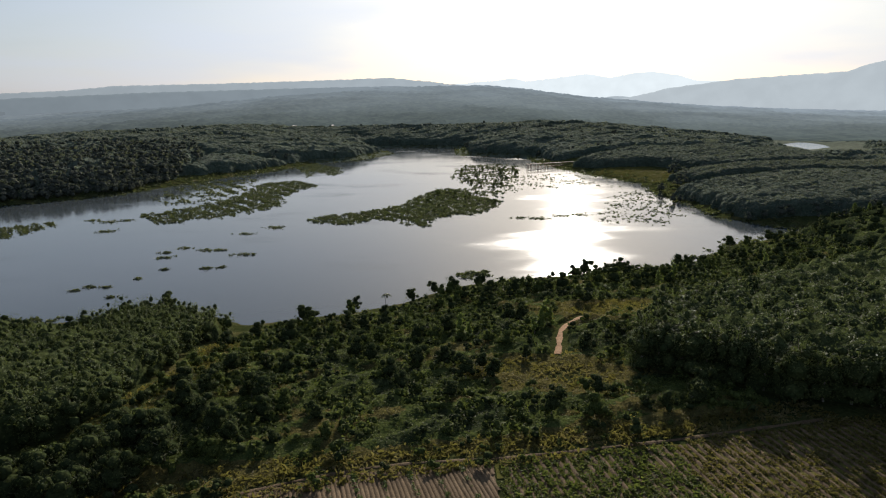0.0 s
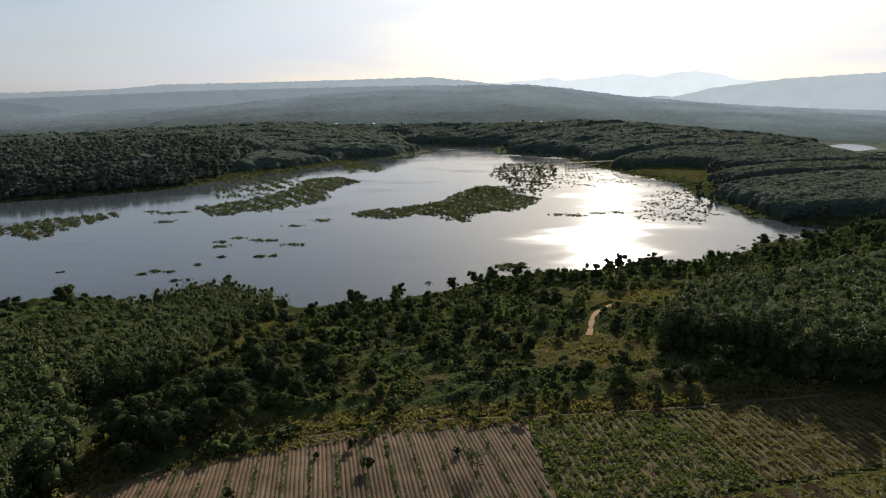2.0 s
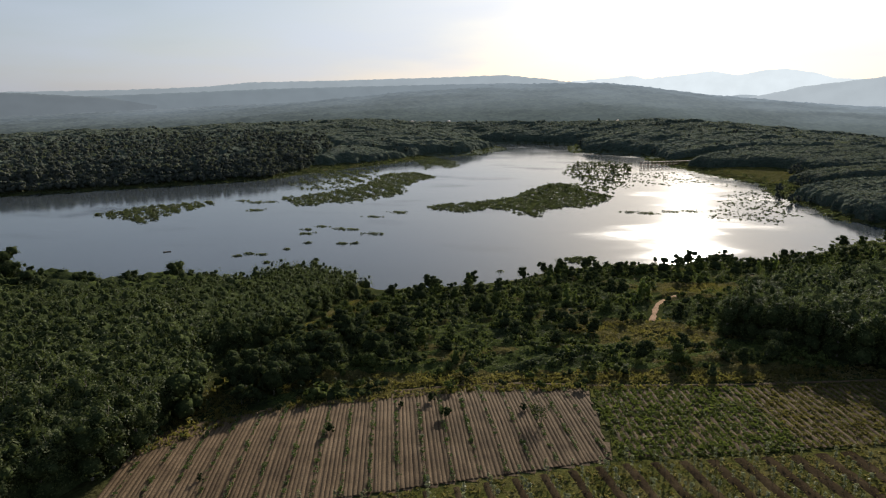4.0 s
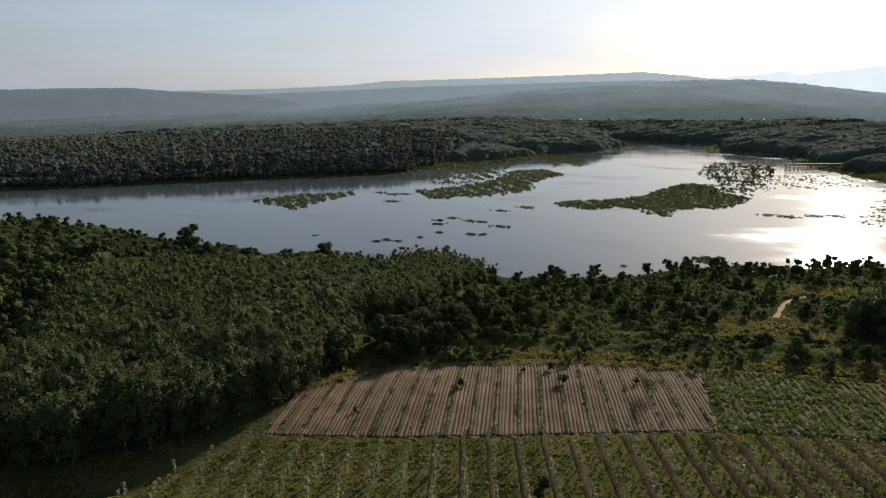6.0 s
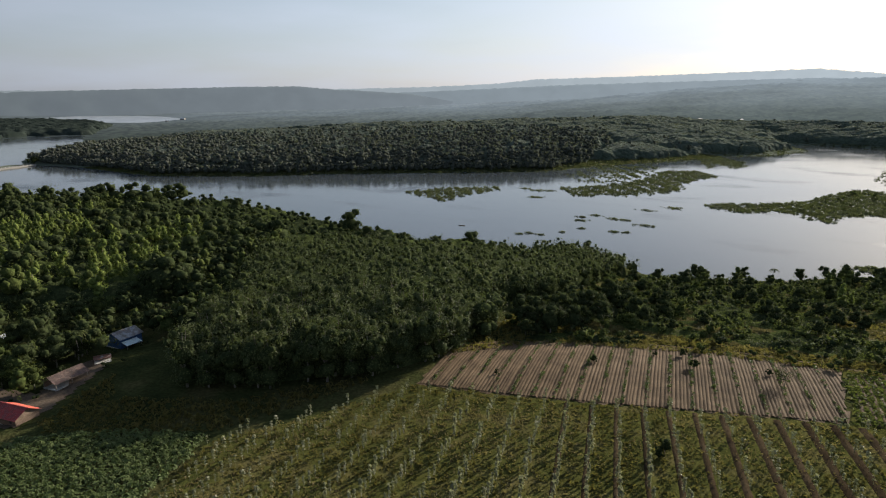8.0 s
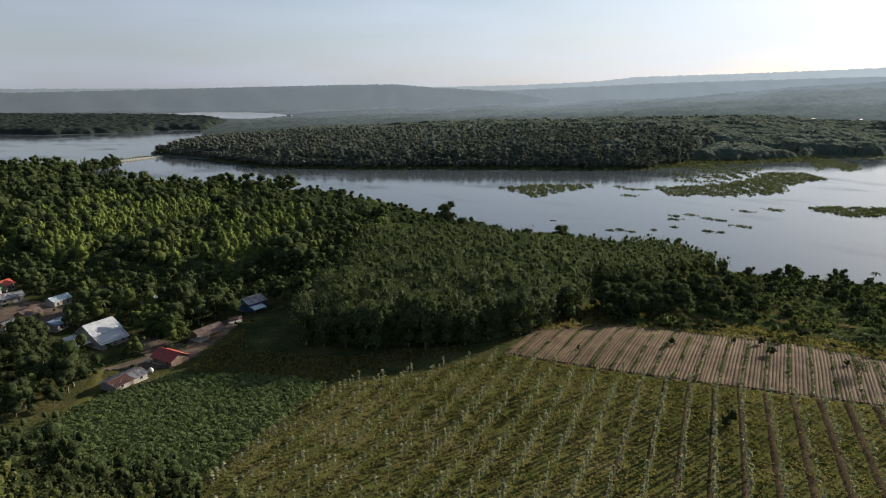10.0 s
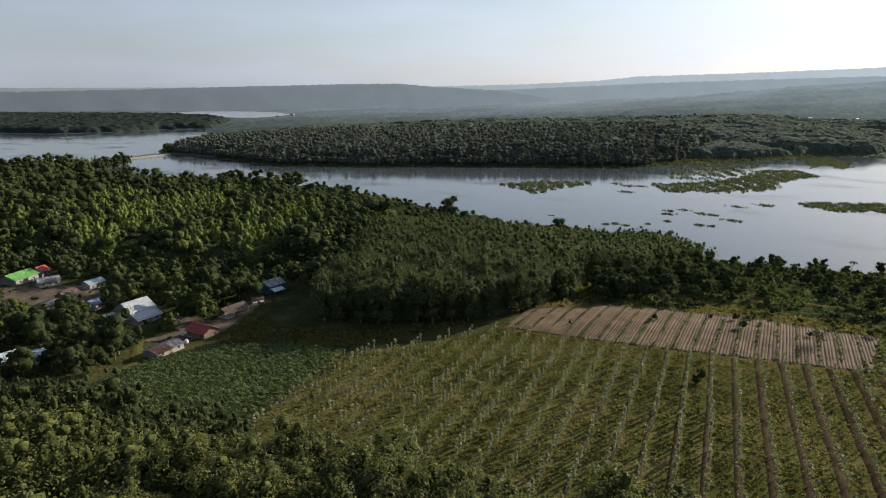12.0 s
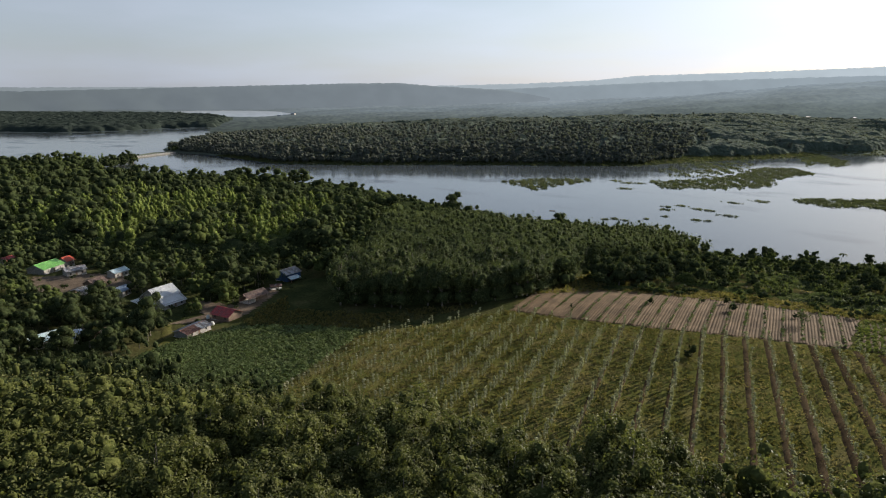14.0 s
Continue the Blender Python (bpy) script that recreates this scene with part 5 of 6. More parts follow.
# ---- islands of reeds and floating plants ----
reed_t = []
for k in range(6):
    rg = np.random.default_rng(390 + k)
    n = 12
    c = np.stack([rg.normal(0, 0.75, n), rg.normal(0, 0.75, n), np.abs(rg.normal(0, 0.35, n))], -1)
    reed_t.append(sprays(rg, c, np.stack([rg.normal(0, 0.8, n), rg.normal(0, 0.8, n), np.ones(n)], -1), 0.6, 0.55))
# outline, spacing of plants, how bare (low: closed mat), grain of the gaps
ISLANDS = [([(-79, 349), (-67, 337), (-51, 334), (-38, 347), (-26, 341), (-16, 335), (-5, 347), (6, 358), (19, 361), (29, 385), (37, 406), (26, 422), (18, 434), (14, 466), (-4, 468), (-14, 444), (-22, 421), (-28, 396), (-41, 380), (-56, 368), (-71, 360)], 1.5, -0.28, 9),
           ([(-20, 331), (-12, 326), (-6, 337), (-13, 342)], 1.3, 0.0, 6),
           ([(-182, 369), (-159, 343), (-149, 340), (-144, 356), (-128, 356), (-122, 374), (-111, 380), (-104, 406), (-113, 431), (-106, 474), (-98, 491), (-122, 524), (-147, 512), (-146, 452), (-154, 420), (-162, 396), (-172, 382)], 1.7, -0.2, 12),
           ([(-205, 440), (-176, 400), (-158, 410), (-150, 440), (-146, 512), (-172, 560), (-200, 540), (-216, 500)], 2.0, 0.35, 13),
           ([(-264, 293), (-245, 286), (-227, 278), (-216, 277), (-217, 292), (-218, 308), (-213, 322), (-211, 343), (-222, 353), (-232, 342), (-241, 333), (-253, 325), (-258, 308)], 1.5, 0.12, 7),
           ([(4, 560), (8, 491), (18, 434), (28, 428), (46, 446), (62, 526), (72, 625), (46, 650), (14, 634)], 2.2, 0.35, 9),
           ([(75, 331), (114, 321), (138, 352), (147, 399), (144, 424), (134, 448), (116, 438), (90, 380)], 1.8, 0.55, 6),
           ([(42, 430), (57, 456), (108, 468), (130, 466), (110, 556), (66, 560), (48, 507)], 2.1, 0.62, 8),
           ([(-124, 599), (-97, 558), (-93, 584), (-104, 625), (-140, 668), (-150, 640), (-130, 580), (-114, 540)], 2.0, -0.1, 10),
           ([(-137, 186), (-127, 187), (-113, 184), (-117, 178), (-132, 177)], 1.0, 0.0, 5), ([(2, 231), (9, 236), (18, 233), (10, 226)], 1.0, -0.2, 5)]
for k, (poly, sp, thr, size) in enumerate(ISLANDS):
    p = scatter(poly, sp, 500 + k, 0.5)
    p = p + np.stack([wobble(p[:, 0], p[:, 1], 11, k), wobble(p[:, 1], p[:, 0], 13, k + 5)], -1) * 2.5
    e = edge_distance(p[:, 0], p[:, 1], poly)
    val = wobble(p[:, 0], p[:, 1], size, k) + 0.5 * wobble(p[:, 1], -p[:, 0], size * 0.37, k + 3) + np.clip(e / 14, 0, 0.5) - 0.2
    val = val + 0.6 * (thr > 0.2) * (wobble(p[:, 0], p[:, 1], size * 4.3, k + 7) - 0.2)
    p = p[val > thr]
    grown("reed_island", reed_t, p, M_REED, "flat mat of green reeds floating on the lake", "reeds", 520 + k, 0.3 if thr > 0.5 else 0.45, 0.8 if thr > 0.5 else 1.15, zs=np.zeros(len(p)))
# single floating clumps: place and half width
CLUMPS = [(-200, 354, 4), (-188, 349, 7), (-180, 353, 4), (-176, 322, 6), (-124, 273, 3), (-121, 264, 4), (-119, 282, 3), (-107, 277, 4), (-100, 277, 3), (-88, 268, 5), (-132, 216, 1.5), (-128, 220, 2.5), (-123, 220, 2), (-115, 208, 2.5),
          (-117, 231, 1.5), (-112, 244, 2), (-96, 245, 3), (-90, 247, 2), (-100, 312, 4), (-89, 328, 7), (42, 348, 5), (51, 345, 6), (65, 352, 5), (75, 355, 5)]
for k, (x, y, r) in enumerate(CLUMPS):
    rg = np.random.default_rng(560 + k)
    n = int(9 + 5 * r)
    c = np.stack([x + rg.normal(0, 0.5 * r, n), y + rg.normal(0, 0.32 * r, n), rg.uniform(0.05, 0.4, n)], -1)
    c = np.repeat(c, 4, 0) + rg.normal(0, 0.45, (4 * n, 3)) * [1, 1, 0.25]
    tagged(new("reed_clump", mesh_from("reed_clump", *sprays(rg, c, np.stack([rg.normal(0, 0.6, 4 * n), rg.normal(0, 0.6, 4 * n), np.ones(4 * n)], -1), 0.45, 0.6), M_REED)), "small clump of water plants floating on the lake", "water plants", kind="stuff")
# reed margin along the far shore
rg = np.random.default_rng(540)
p = np.stack([rg.uniform(-520, 180, 34000), rg.uniform(240, 900, 34000)], -1)
s = shore(p[:, 0], p[:, 1])
p = p[(s > -5) & (s < 16) & (p[:, 1] > 250) & (rg.random(len(p)) < 0.9)]
grown("shore_reeds", reed_t, p, M_REED, "reeds and low bushes along the waterline", "reeds", 541, 0.7, 1.7, zs=np.maximum(0, ground(p[:, 0], p[:, 1])))
# trees standing in the flooded part
ft = scatter([(8, 520), (12, 625), (44, 645), (70, 618), (62, 540), (44, 470), (24, 470)], 8.5, 545, 0.6)
for x, y in ft[:90:2]:
    midgreen.plant(x, y, rgl.uniform(0.2, 0.55), -0.3, "green tree standing in shallow flood water")

ib = scatter([(-60, 366), (-38, 378), (-14, 443), (17, 458), (42, 434), (30, 396), (8, 374), (-20, 356)], 7.5, 547, 0.5)
ib = ib[rgl.random(len(ib)) < 0.45]
grown("island_bushes", bush_t, ib, M_LEAF_MID, "low green bushes on a reed island", "scrub", 548, 0.5, 1.5, zs=np.zeros(len(ib)))

# ---- village ----
def sheet_metal(name, base, rust, amount, rough=0.45, metal=0.3):
    """Corrugated roofing: paint or zinc with rust streaks."""
    m, nodes, links, b = material(name)
    n = noise_node(nodes, links, 0.6, 6.0)
    r = ramp(nodes, links, n.outputs["Fac"], [(0.62 - amount * 0.4, base), (0.70 - amount * 0.3, rust)])
    n2 = noise_node(nodes, links, 3.0, 4.0)
    v = nodes.new("ShaderNodeMapRange")
    v.inputs["To Min"].default_value, v.inputs["To Max"].default_value = 0.7, 1.2
    links.new(n2.outputs["Fac"], v.inputs["Value"])
    mul = nodes.new("ShaderNodeMixRGB")
    mul.blend_type = 'MULTIPLY'
    mul.inputs[0].default_value = 1.0
    links.new(r.outputs["Color"], mul.inputs[1])
    links.new(v.outputs["Result"], mul.inputs[2])
    links.new(mul.outputs["Color"], b.inputs["Base Color"])
    b.inputs["Roughness"].default_value = rough
    b.inputs["Metallic"].default_value = metal
    return m


RUST = (0.13, 0.06, 0.04)
M_ROOF_WHITE = sheet_metal("white_roofing", (0.50, 0.50, 0.49), (0.46, 0.45, 0.43), 0.3, 0.5, 0.0)
M_ROOF_RED = sheet_metal("red_roofing", (0.30, 0.035, 0.03), (0.20, 0.04, 0.035), 0.4, 0.5, 0.0)
M_ROOF_ORANGE = sheet_metal("orange_roofing", (0.55, 0.10, 0.05), (0.35, 0.07, 0.04), 0.3, 0.5, 0.0)
M_ROOF_GREEN = sheet_metal("green_roofing", (0.22, 0.48, 0.12), (0.16, 0.36, 0.10), 0.3, 0.5, 0.0)
M_ROOF_GREY = sheet_metal("zinc_roofing", (0.33, 0.33, 0.33), (0.20, 0.17, 0.15), 0.5, 0.5, 0.3)
M_ROOF_RUST = sheet_metal("rusty_roofing", (0.36, 0.35, 0.34), RUST, 0.95, 0.6, 0.2)
M_ROOF_BROWN = sheet_metal("brown_roofing", (0.16, 0.10, 0.075), (0.10, 0.065, 0.05), 0.5, 0.8, 0.0)
M_ROOF_TEAL = sheet_metal("pale_teal_roofing", (0.52, 0.62, 0.62), (0.42, 0.47, 0.46), 0.3, 0.5, 0.0)
M_ROOF_BLUE = sheet_metal("blue_grey_roofing", (0.25, 0.32, 0.42), (0.2, 0.24, 0.3), 0.4, 0.5, 0.1)
M_PLASTER = surface("plaster_wall", [(0.22, 0.20, 0.175), (0.36, 0.335, 0.30)], 0.5, fine=4.0)
M_TIMBER = surface("timber_wall", [(0.12, 0.08, 0.055), (0.24, 0.17, 0.12)], 0.8, fine=6.0, stretch=(1, 1, 8))
M_BLUE_WALL = surface("blue_painted_wall", [(0.04, 0.085, 0.19), (0.06, 0.12, 0.25)], 0.8, fine=5.0)
M_POST = surface("weathered_post", [(0.16, 0.13, 0.10), (0.30, 0.26, 0.21)], 2.0)
M_DARK = surface("dark_opening", [(0.015, 0.015, 0.016), (0.03, 0.03, 0.03)], 2.0, rough=0.4)
M_CONCRETE = surface("concrete", [(0.36, 0.34, 0.31), (0.52, 0.50, 0.46)], 0.4, fine=3.0)
M_JAR = surface("cement_jar", [(0.48, 0.46, 0.43), (0.66, 0.64, 0.60)], 1.0, fine=5.0)


def box(bm, x0, x1, y0, y1, z0, z1):
    m = Matrix.Translation(((x0 + x1) / 2, (y0 + y1) / 2, (z0 + z1) / 2)) @ Matrix.Diagonal((x1 - x0, y1 - y0, z1 - z0, 1))
    bmesh.ops.create_cube(bm, size=1.0, matrix=m)


def box_mesh(name, mat, *b):
    bm = bmesh.new()
    box(bm, *b)
    return from_bm(name, bm, mat)


def roof_panel(name, x0, x1, y_eave, z_eave, y_top, z_top, mat, pitch=0.17, amp=0.022, thick=0.02):
    """A corrugated sheet roof slope: waves along x, two skins joined at the edges."""
    n = max(8, int((x1 - x0) / pitch) * 2)
    xs = np.linspace(x0, x1, n + 1)
    wave = amp * np.where(np.arange(n + 1) % 2 == 0, 1, -1)
    rows = []
    for f in (0.0, 0.5, 1.0):
        y, z = y_eave + (y_top - y_eave) * f, z_eave + (z_top - z_eave) * f - 0.03 * math.sin(math.pi * f)
        rows.append(np.column_stack([xs, np.full(n + 1, y), z + wave]))
    top = np.concatenate(rows)
    v = np.concatenate([top, top - [0, 0, thick]])
    i = np.arange(3 * (n + 1)).reshape(3, n + 1)
    q = np.stack([i[:-1, :-1], i[:-1, 1:], i[1:, 1:], i[1:, :-1]], -1).reshape(-1, 4)
    o = len(top)
    rim = [np.stack([i[0, :-1], i[0, 1:], i[0, 1:] + o, i[0, :-1] + o], -1), np.stack([i[-1, :-1], i[-1, 1:], i[-1, 1:] + o, i[-1, :-1] + o], -1),
           np.stack([i[:-1, 0], i[1:, 0], i[1:, 0] + o, i[:-1, 0] + o], -1), np.stack([i[:-1, -1], i[1:, -1], i[1:, -1] + o, i[:-1, -1] + o], -1)]
    return mesh_from(name, v, np.concatenate([q, q[:, ::-1] + o] + rim), mat)


def gable_house(name, label, x, y, ang, length, depth, eave, ridge, roof, wall, open_sides=False, over=0.35, porch=None, porch_roof=None, z=None, split=None, tiers=False):
    """A house with a pitched sheet roof; its ridge runs along the bearing ang (degrees from +x)."""
    e = tagged(new(name), label, "shed" if open_sides else "house", "village buildings")
    e.matrix_basis = pose(x, y, gz(x, y) if z is None else z, 0, 0, ang)
    L, D = length / 2, depth / 2
    wl_, wd_ = L - over, D - over
    part("floor_slab", box_mesh("floor_slab", M_CONCRETE, -wl_ - 0.1, wl_ + 0.1, -wd_ - 0.1, wd_ + 0.1, -0.5, 0.12), e)
    ze = eave + (ridge - eave) * over / D
    if open_sides:
        pm = box_mesh("post", M_POST, -0.05, 0.05, -0.05, 0.05, 0.12, ze)
        for px in (-wl_, 0.0, wl_):
            for py in (-wd_, wd_):
                part("post", pm, e, m=pose(px, py, 0))
        part("back_wall", box_mesh("back_wall", wall, -wl_, wl_, wd_ - 0.15, wd_ - 0.08, 0.12, ze - 0.25), e)
        part("beam", box_mesh("beam", M_POST, -L + 0.1, L - 0.1, -0.05, 0.05, ridge - 0.16, ridge - 0.06), e)
    else:
        t = 0.09
        for nm, b in (("front_wall", (-wl_, wl_, -wd_, -wd_ + t, 0.12, ze - 0.04)), ("back_wall", (-wl_, wl_, wd_ - t, wd_, 0.12, ze - 0.04)),
                      ("side_wall", (-wl_, -wl_ + t, -wd_ + t, wd_ - t, 0.12, ze - 0.04)), ("side_wall", (wl_ - t, wl_, -wd_ + t, wd_ - t, 0.12, ze - 0.04))):
            part(nm, box_mesh(nm, wall, *b), e)
        for sx in (-wl_ + 0.02, wl_ - 0.02 - t):
            bm = bmesh.new()
            tri = [(-wd_ + t, ze - 0.04), (wd_ - t, ze - 0.04), (0, ridge - 0.1)]
            a = [bm.verts.new((sx, yy, zz)) for yy, zz in tri]
            c = [bm.verts.new((sx + t * 0.8, yy, zz)) for yy, zz in tri]
            bm.faces.new(a)
            bm.faces.new(c[::-1])
            for k in range(3):
                bm.faces.new((a[k], c[k], c[(k + 1) % 3], a[(k + 1) % 3]))
            part("gable", from_bm("gable", bm, wall), e)
        dw = part("door", box_mesh("door", M_TIMBER, -0.28, 0.28, -wd_ - 0.03, -wd_ - 0.003, 0.12, min(1.2, ze - 0.2)), e)
        part("handle", box_mesh("handle", M_POST, 0.18, 0.22, -wd_ - 0.05, -wd_ - 0.03, 0.6, 0.68), dw)
        for wx in ((-wl_ * 0.6, wl_ * 0.6) if length > 4 else (wl_ * 0.6,)):
            w = part("window", box_mesh("window", M_DARK, wx - 0.25, wx + 0.25, -wd_ - 0.02, -wd_ - 0.003, 0.55, min(1.1, ze - 0.2)), e)
            part("window_frame", box_mesh("window_frame", M_TIMBER, wx - 0.3, wx + 0.3, -wd_ - 0.035, -wd_ - 0.003, 0.5, 0.55), w)
    mats = roof if isinstance(roof, (list, tuple)) else (roof, roof)
    if split:
        part("roof_sheet", roof_panel("roof_sheet", -L, split, -D, eave, 0, ridge, mats[0]), e)
        part("roof_sheet", roof_panel("roof_sheet", split + 0.01, L, -D, eave, 0, ridge, mats[1]), e)
        part("roof_sheet", roof_panel("roof_sheet", -L, L, D, eave, 0, ridge, mats[1]), e)
    elif tiers:                     # each slope in two courses, the lower tucked under the upper
        zm = eave + (ridge - eave) * 0.45
        for sg, mt in ((-1, mats[0]), (1, mats[1])):
            part("roof_sheet", roof_panel("roof_sheet", -L, L, sg * D, eave - 0.1, sg * D * 0.5, zm - 0.1, mt), e)
            part("roof_sheet", roof_panel("roof_sheet", -L - 0.15, L + 0.15, sg * D * 0.57, zm - 0.14, 0, ridge, mt), e)
    else:
        part("roof_sheet", roof_panel("roof_sheet", -L, L, -D, eave, 0, ridge, mats[0]), e)
        part("roof_sheet", roof_panel("roof_sheet", -L, L, D, eave, 0, ridge, mats[1]), e)
    part("ridge_cap", box_mesh("ridge_cap", mats[0], -L, L, -0.1, 0.1, ridge + 0.0, ridge + 0.05), e)
    if porch:
        x0, x1, y0, y1, z0, z1 = porch
        part("porch_roof", roof_panel("porch_roof", x0, x1, y0, z0, y1, z1, porch_roof or mats[0]), e)
        pm = box_mesh("porch_post", M_POST, -0.05, 0.05, -0.05, 0.05, 0.0, min(z0, z1) - 0.03)
        for px in (x0 + 0.15, x1 - 0.15):
            part("porch_post", pm, e, m=pose(px, y0 + (0.15 if y1 > y0 else -0.15), 0))
    return e


gable_house("village_house", "large village house with a white sheet-metal roof", -130.6, -16.6, 103, 6.8, 11.4, 1.3, 4.6, M_ROOF_WHITE, M_PLASTER, porch=(-6.4, -3.42, -2.6, 3.6, 1.4, 2.0), tiers=True)
# one red roof: sunlight on the north slope is put into a brighter orange-red
gable_house("village_house", "small timber house with a dark red metal roof", -105.6, -12.2, 14, 6.2, 4.8, 1.3, 2.6, (M_ROOF_RED, M_ROOF_ORANGE), M_TIMBER)
gable_house("village_house", "long low house with a patched rusty roof", -101.3, -22.7, 108, 7.4, 4.6, 1.2, 1.8, (M_ROOF_RUST, M_ROOF_GREY), M_PLASTER, split=0.4)
gable_house("open_shed", "open-sided timber shed with a brown roof", -113.0, -0.6, 101, 7.0, 4.0, 1.3, 2.4, M_ROOF_BROWN, M_TIMBER, True)
gable_house("village_house", "grey-roofed house with blue painted lower walls", -122.3, 16.0, 97, 5.8, 5.4, 2.2, 3.3, M_ROOF_GREY, M_BLUE_WALL, porch=(-2.6, 1.0, -4.4, -2.6, 1.2, 1.7), porch_roof=M_ROOF_TEAL)
gable_house("open_shed", "small lean shed with a rusty roof", -116.2, 8.0, 65, 3.2, 2.4, 1.0, 1.3, M_ROOF_RUST, M_TIMBER, True, 0.2)
gable_house("village_house", "house with a bright green sheet-metal roof", -187.4, -26.8, 121, 8.6, 6.8, 1.7, 3.0, M_ROOF_GREEN, M_PLASTER)
gable_house("village_house", "small house with an orange-red metal roof", -192.0, -19.8, 121, 3.6, 4.2, 1.7, 2.9, M_ROOF_ORANGE, M_PLASTER)
gable_house("village_house", "grey-roofed white house on bare earth", -176.8, -22.2, 88, 6.0, 4.6, 1.6, 2.5, M_ROOF_GREY, M_PLASTER)
gable_house("village_house", "grey-roofed house among trees", -164.4, -14.5, 110, 5.4, 4.0, 1.6, 2.4, M_ROOF_TEAL, M_PLASTER)
gable_house("village_house", "brown-roofed timber house with a paler annex roof", -157.0, -23.2, 118, 5.2, 4.6, 1.5, 2.6, M_ROOF_BROWN, M_TIMBER)
gable_house("open_shed", "grey sheet-roofed shed beside a brown-roofed house", -153.2, -28.2, 118, 4.2, 4.0, 1.3, 1.8, M_ROOF_GREY, M_TIMBER, True)
gable_house("village_house", "house with a pale teal sheet-metal roof", -118.4, -46.8, 98, 6.4, 5.4, 1.6, 2.5, M_ROOF_TEAL, M_PLASTER)
gable_house("village_house", "small house with a blue-grey roof", -116.8, -41.6, 104, 3.4, 5.0, 1.5, 2.2, M_ROOF_BLUE, M_PLASTER)
gable_house("open_shed", "little timber shed with a dark brown roof", -117.6, -34.0, 118, 3.4, 2.8, 1.2, 1.6, M_ROOF_BROWN, M_TIMBER, True, 0.2)
gable_house("open_shed", "little shed with a rusty roof", -114.6, -36.9, 112, 2.6, 2.2, 1.1, 1.4, M_ROOF_RUST, M_TIMBER, True, 0.2)
gable_house("village_house", "house with a faded red roof by the trees", -207.5, -32.0, 118, 4.2, 4.8, 1.6, 2.8, M_ROOF_RED, M_PLASTER)
gable_house("village_house", "small pale-roofed house half hidden by trees", -145.0, 0.7, 118, 4.4, 3.0, 1.5, 2.1, M_ROOF_WHITE, M_PLASTER)
gable_house("village_house", "blue-grey roofed house behind banana plants", -145.2, -21.0, 118, 4.0, 4.2, 1.5, 2.3, M_ROOF_BLUE, M_PLASTER)
gable_house("open_shed", "low white-roofed lean-to in the yard", -122.8, -26.2, 50, 3.6, 2.2, 0.9, 1.1, M_ROOF_WHITE, M_TIMBER, True, 0.2)
gable_house("boat_house", "white-roofed hut on the far bank", -650, 276, 40, 8.0, 6.0, 2.2, 4.0, M_ROOF_WHITE, M_BLUE_WALL)

YARD = [(-113, -24), (-106, -17), (-102, -14), (-104, -8), (-109, 0), (-113, 7), (-119, 8), (-118, 0), (-113, -6), (-124, -9), (-125, -12), (-113, -14)]
YARD_WEST = [(-182, -32), (-172, -17), (-156, -12), (-146, -14), (-148, -24), (-152, -33), (-166, -36)]
for poly in (YARD, YARD_WEST):
    field_sheet("yard", poly, 0.09, M_YARD, "trodden bare earth between village houses")
tagged(strip("village_lane", [(-96, -34), (-101, -28), (-112, -24), (-120, -30), (-124, -36)], 2.4, 0.14, M_GRASS), "grassy lane at the village's edge", "track", kind="structure")


def water_jar(x, y, s):
    rg = np.random.default_rng(5)
    prof = [(0.30, 0.0), (0.46, 0.2), (0.52, 0.5), (0.44, 0.8), (0.26, 0.95), (0.30, 1.03)]
    seg = 12
    a = np.linspace(0, 2 * math.pi, seg, endpoint=False)
    v = np.concatenate([np.column_stack([r * np.cos(a), r * np.sin(a), np.full(seg, z)]) for r, z in prof])
    i = np.arange(len(prof) * seg).reshape(len(prof), seg)
    j = np.roll(i, -1, 1)
    q = np.stack([i[:-1], j[:-1], j[1:], i[1:]], -1).reshape(-1, 4)
    e = tagged(new("water_jar"), "big pale cement rainwater jar beside a house", "jar", "rainwater jars")
    e.matrix_basis = pose(x, y, gz(x, y)) @ Matrix.Diagonal((s, s, s, 1))
    part("jar_body", mesh_from("jar_body", v, q, M_JAR, True), e)
    part("lid", box_mesh("lid", M_JAR, -0.2, 0.2, -0.2, 0.2, 1.03, 1.08), e)


for x, y in ((-103.0, -17.2), (-99.8, -23.6), (-100.2, -25.0), (-109.0, -15.2)):
    water_jar(x, y, 0.9)

# village trees and garden plants
for x, y, s in ((-107.6, -29.4, 1.1), (-104.4, -31.2, 0.8), (-112.5, -46.0, 0.62), (-113.2, -49.6, 0.6), (-104.0, -38.0, 0.7), (-109.5, -41.0, 0.7), (-108.0, -46.0, 0.8), (-100.5, -34.5, 0.5)):
    broad.plant(x, y, s)
for x, y, s in ((-117.5, -15.5, 0.42), (-120.4, -5.6, 0.85), (-115.5, -5.0, 0.6), (-125.5, 3.0, 0.8), (-138.0, -2.0, 0.9), (-142.0, -6.0, 0.9)):
    midgreen.plant(x, y, s)
VILLAGE = [(-100, -38), (-100, -62), (-150, -80), (-250, -70), (-250, -20), (-215, -8), (-160, 16), (-136, 36), (-124, 26), (-112, 12), (-106, 2), (-104, -14), (-108, -28)]
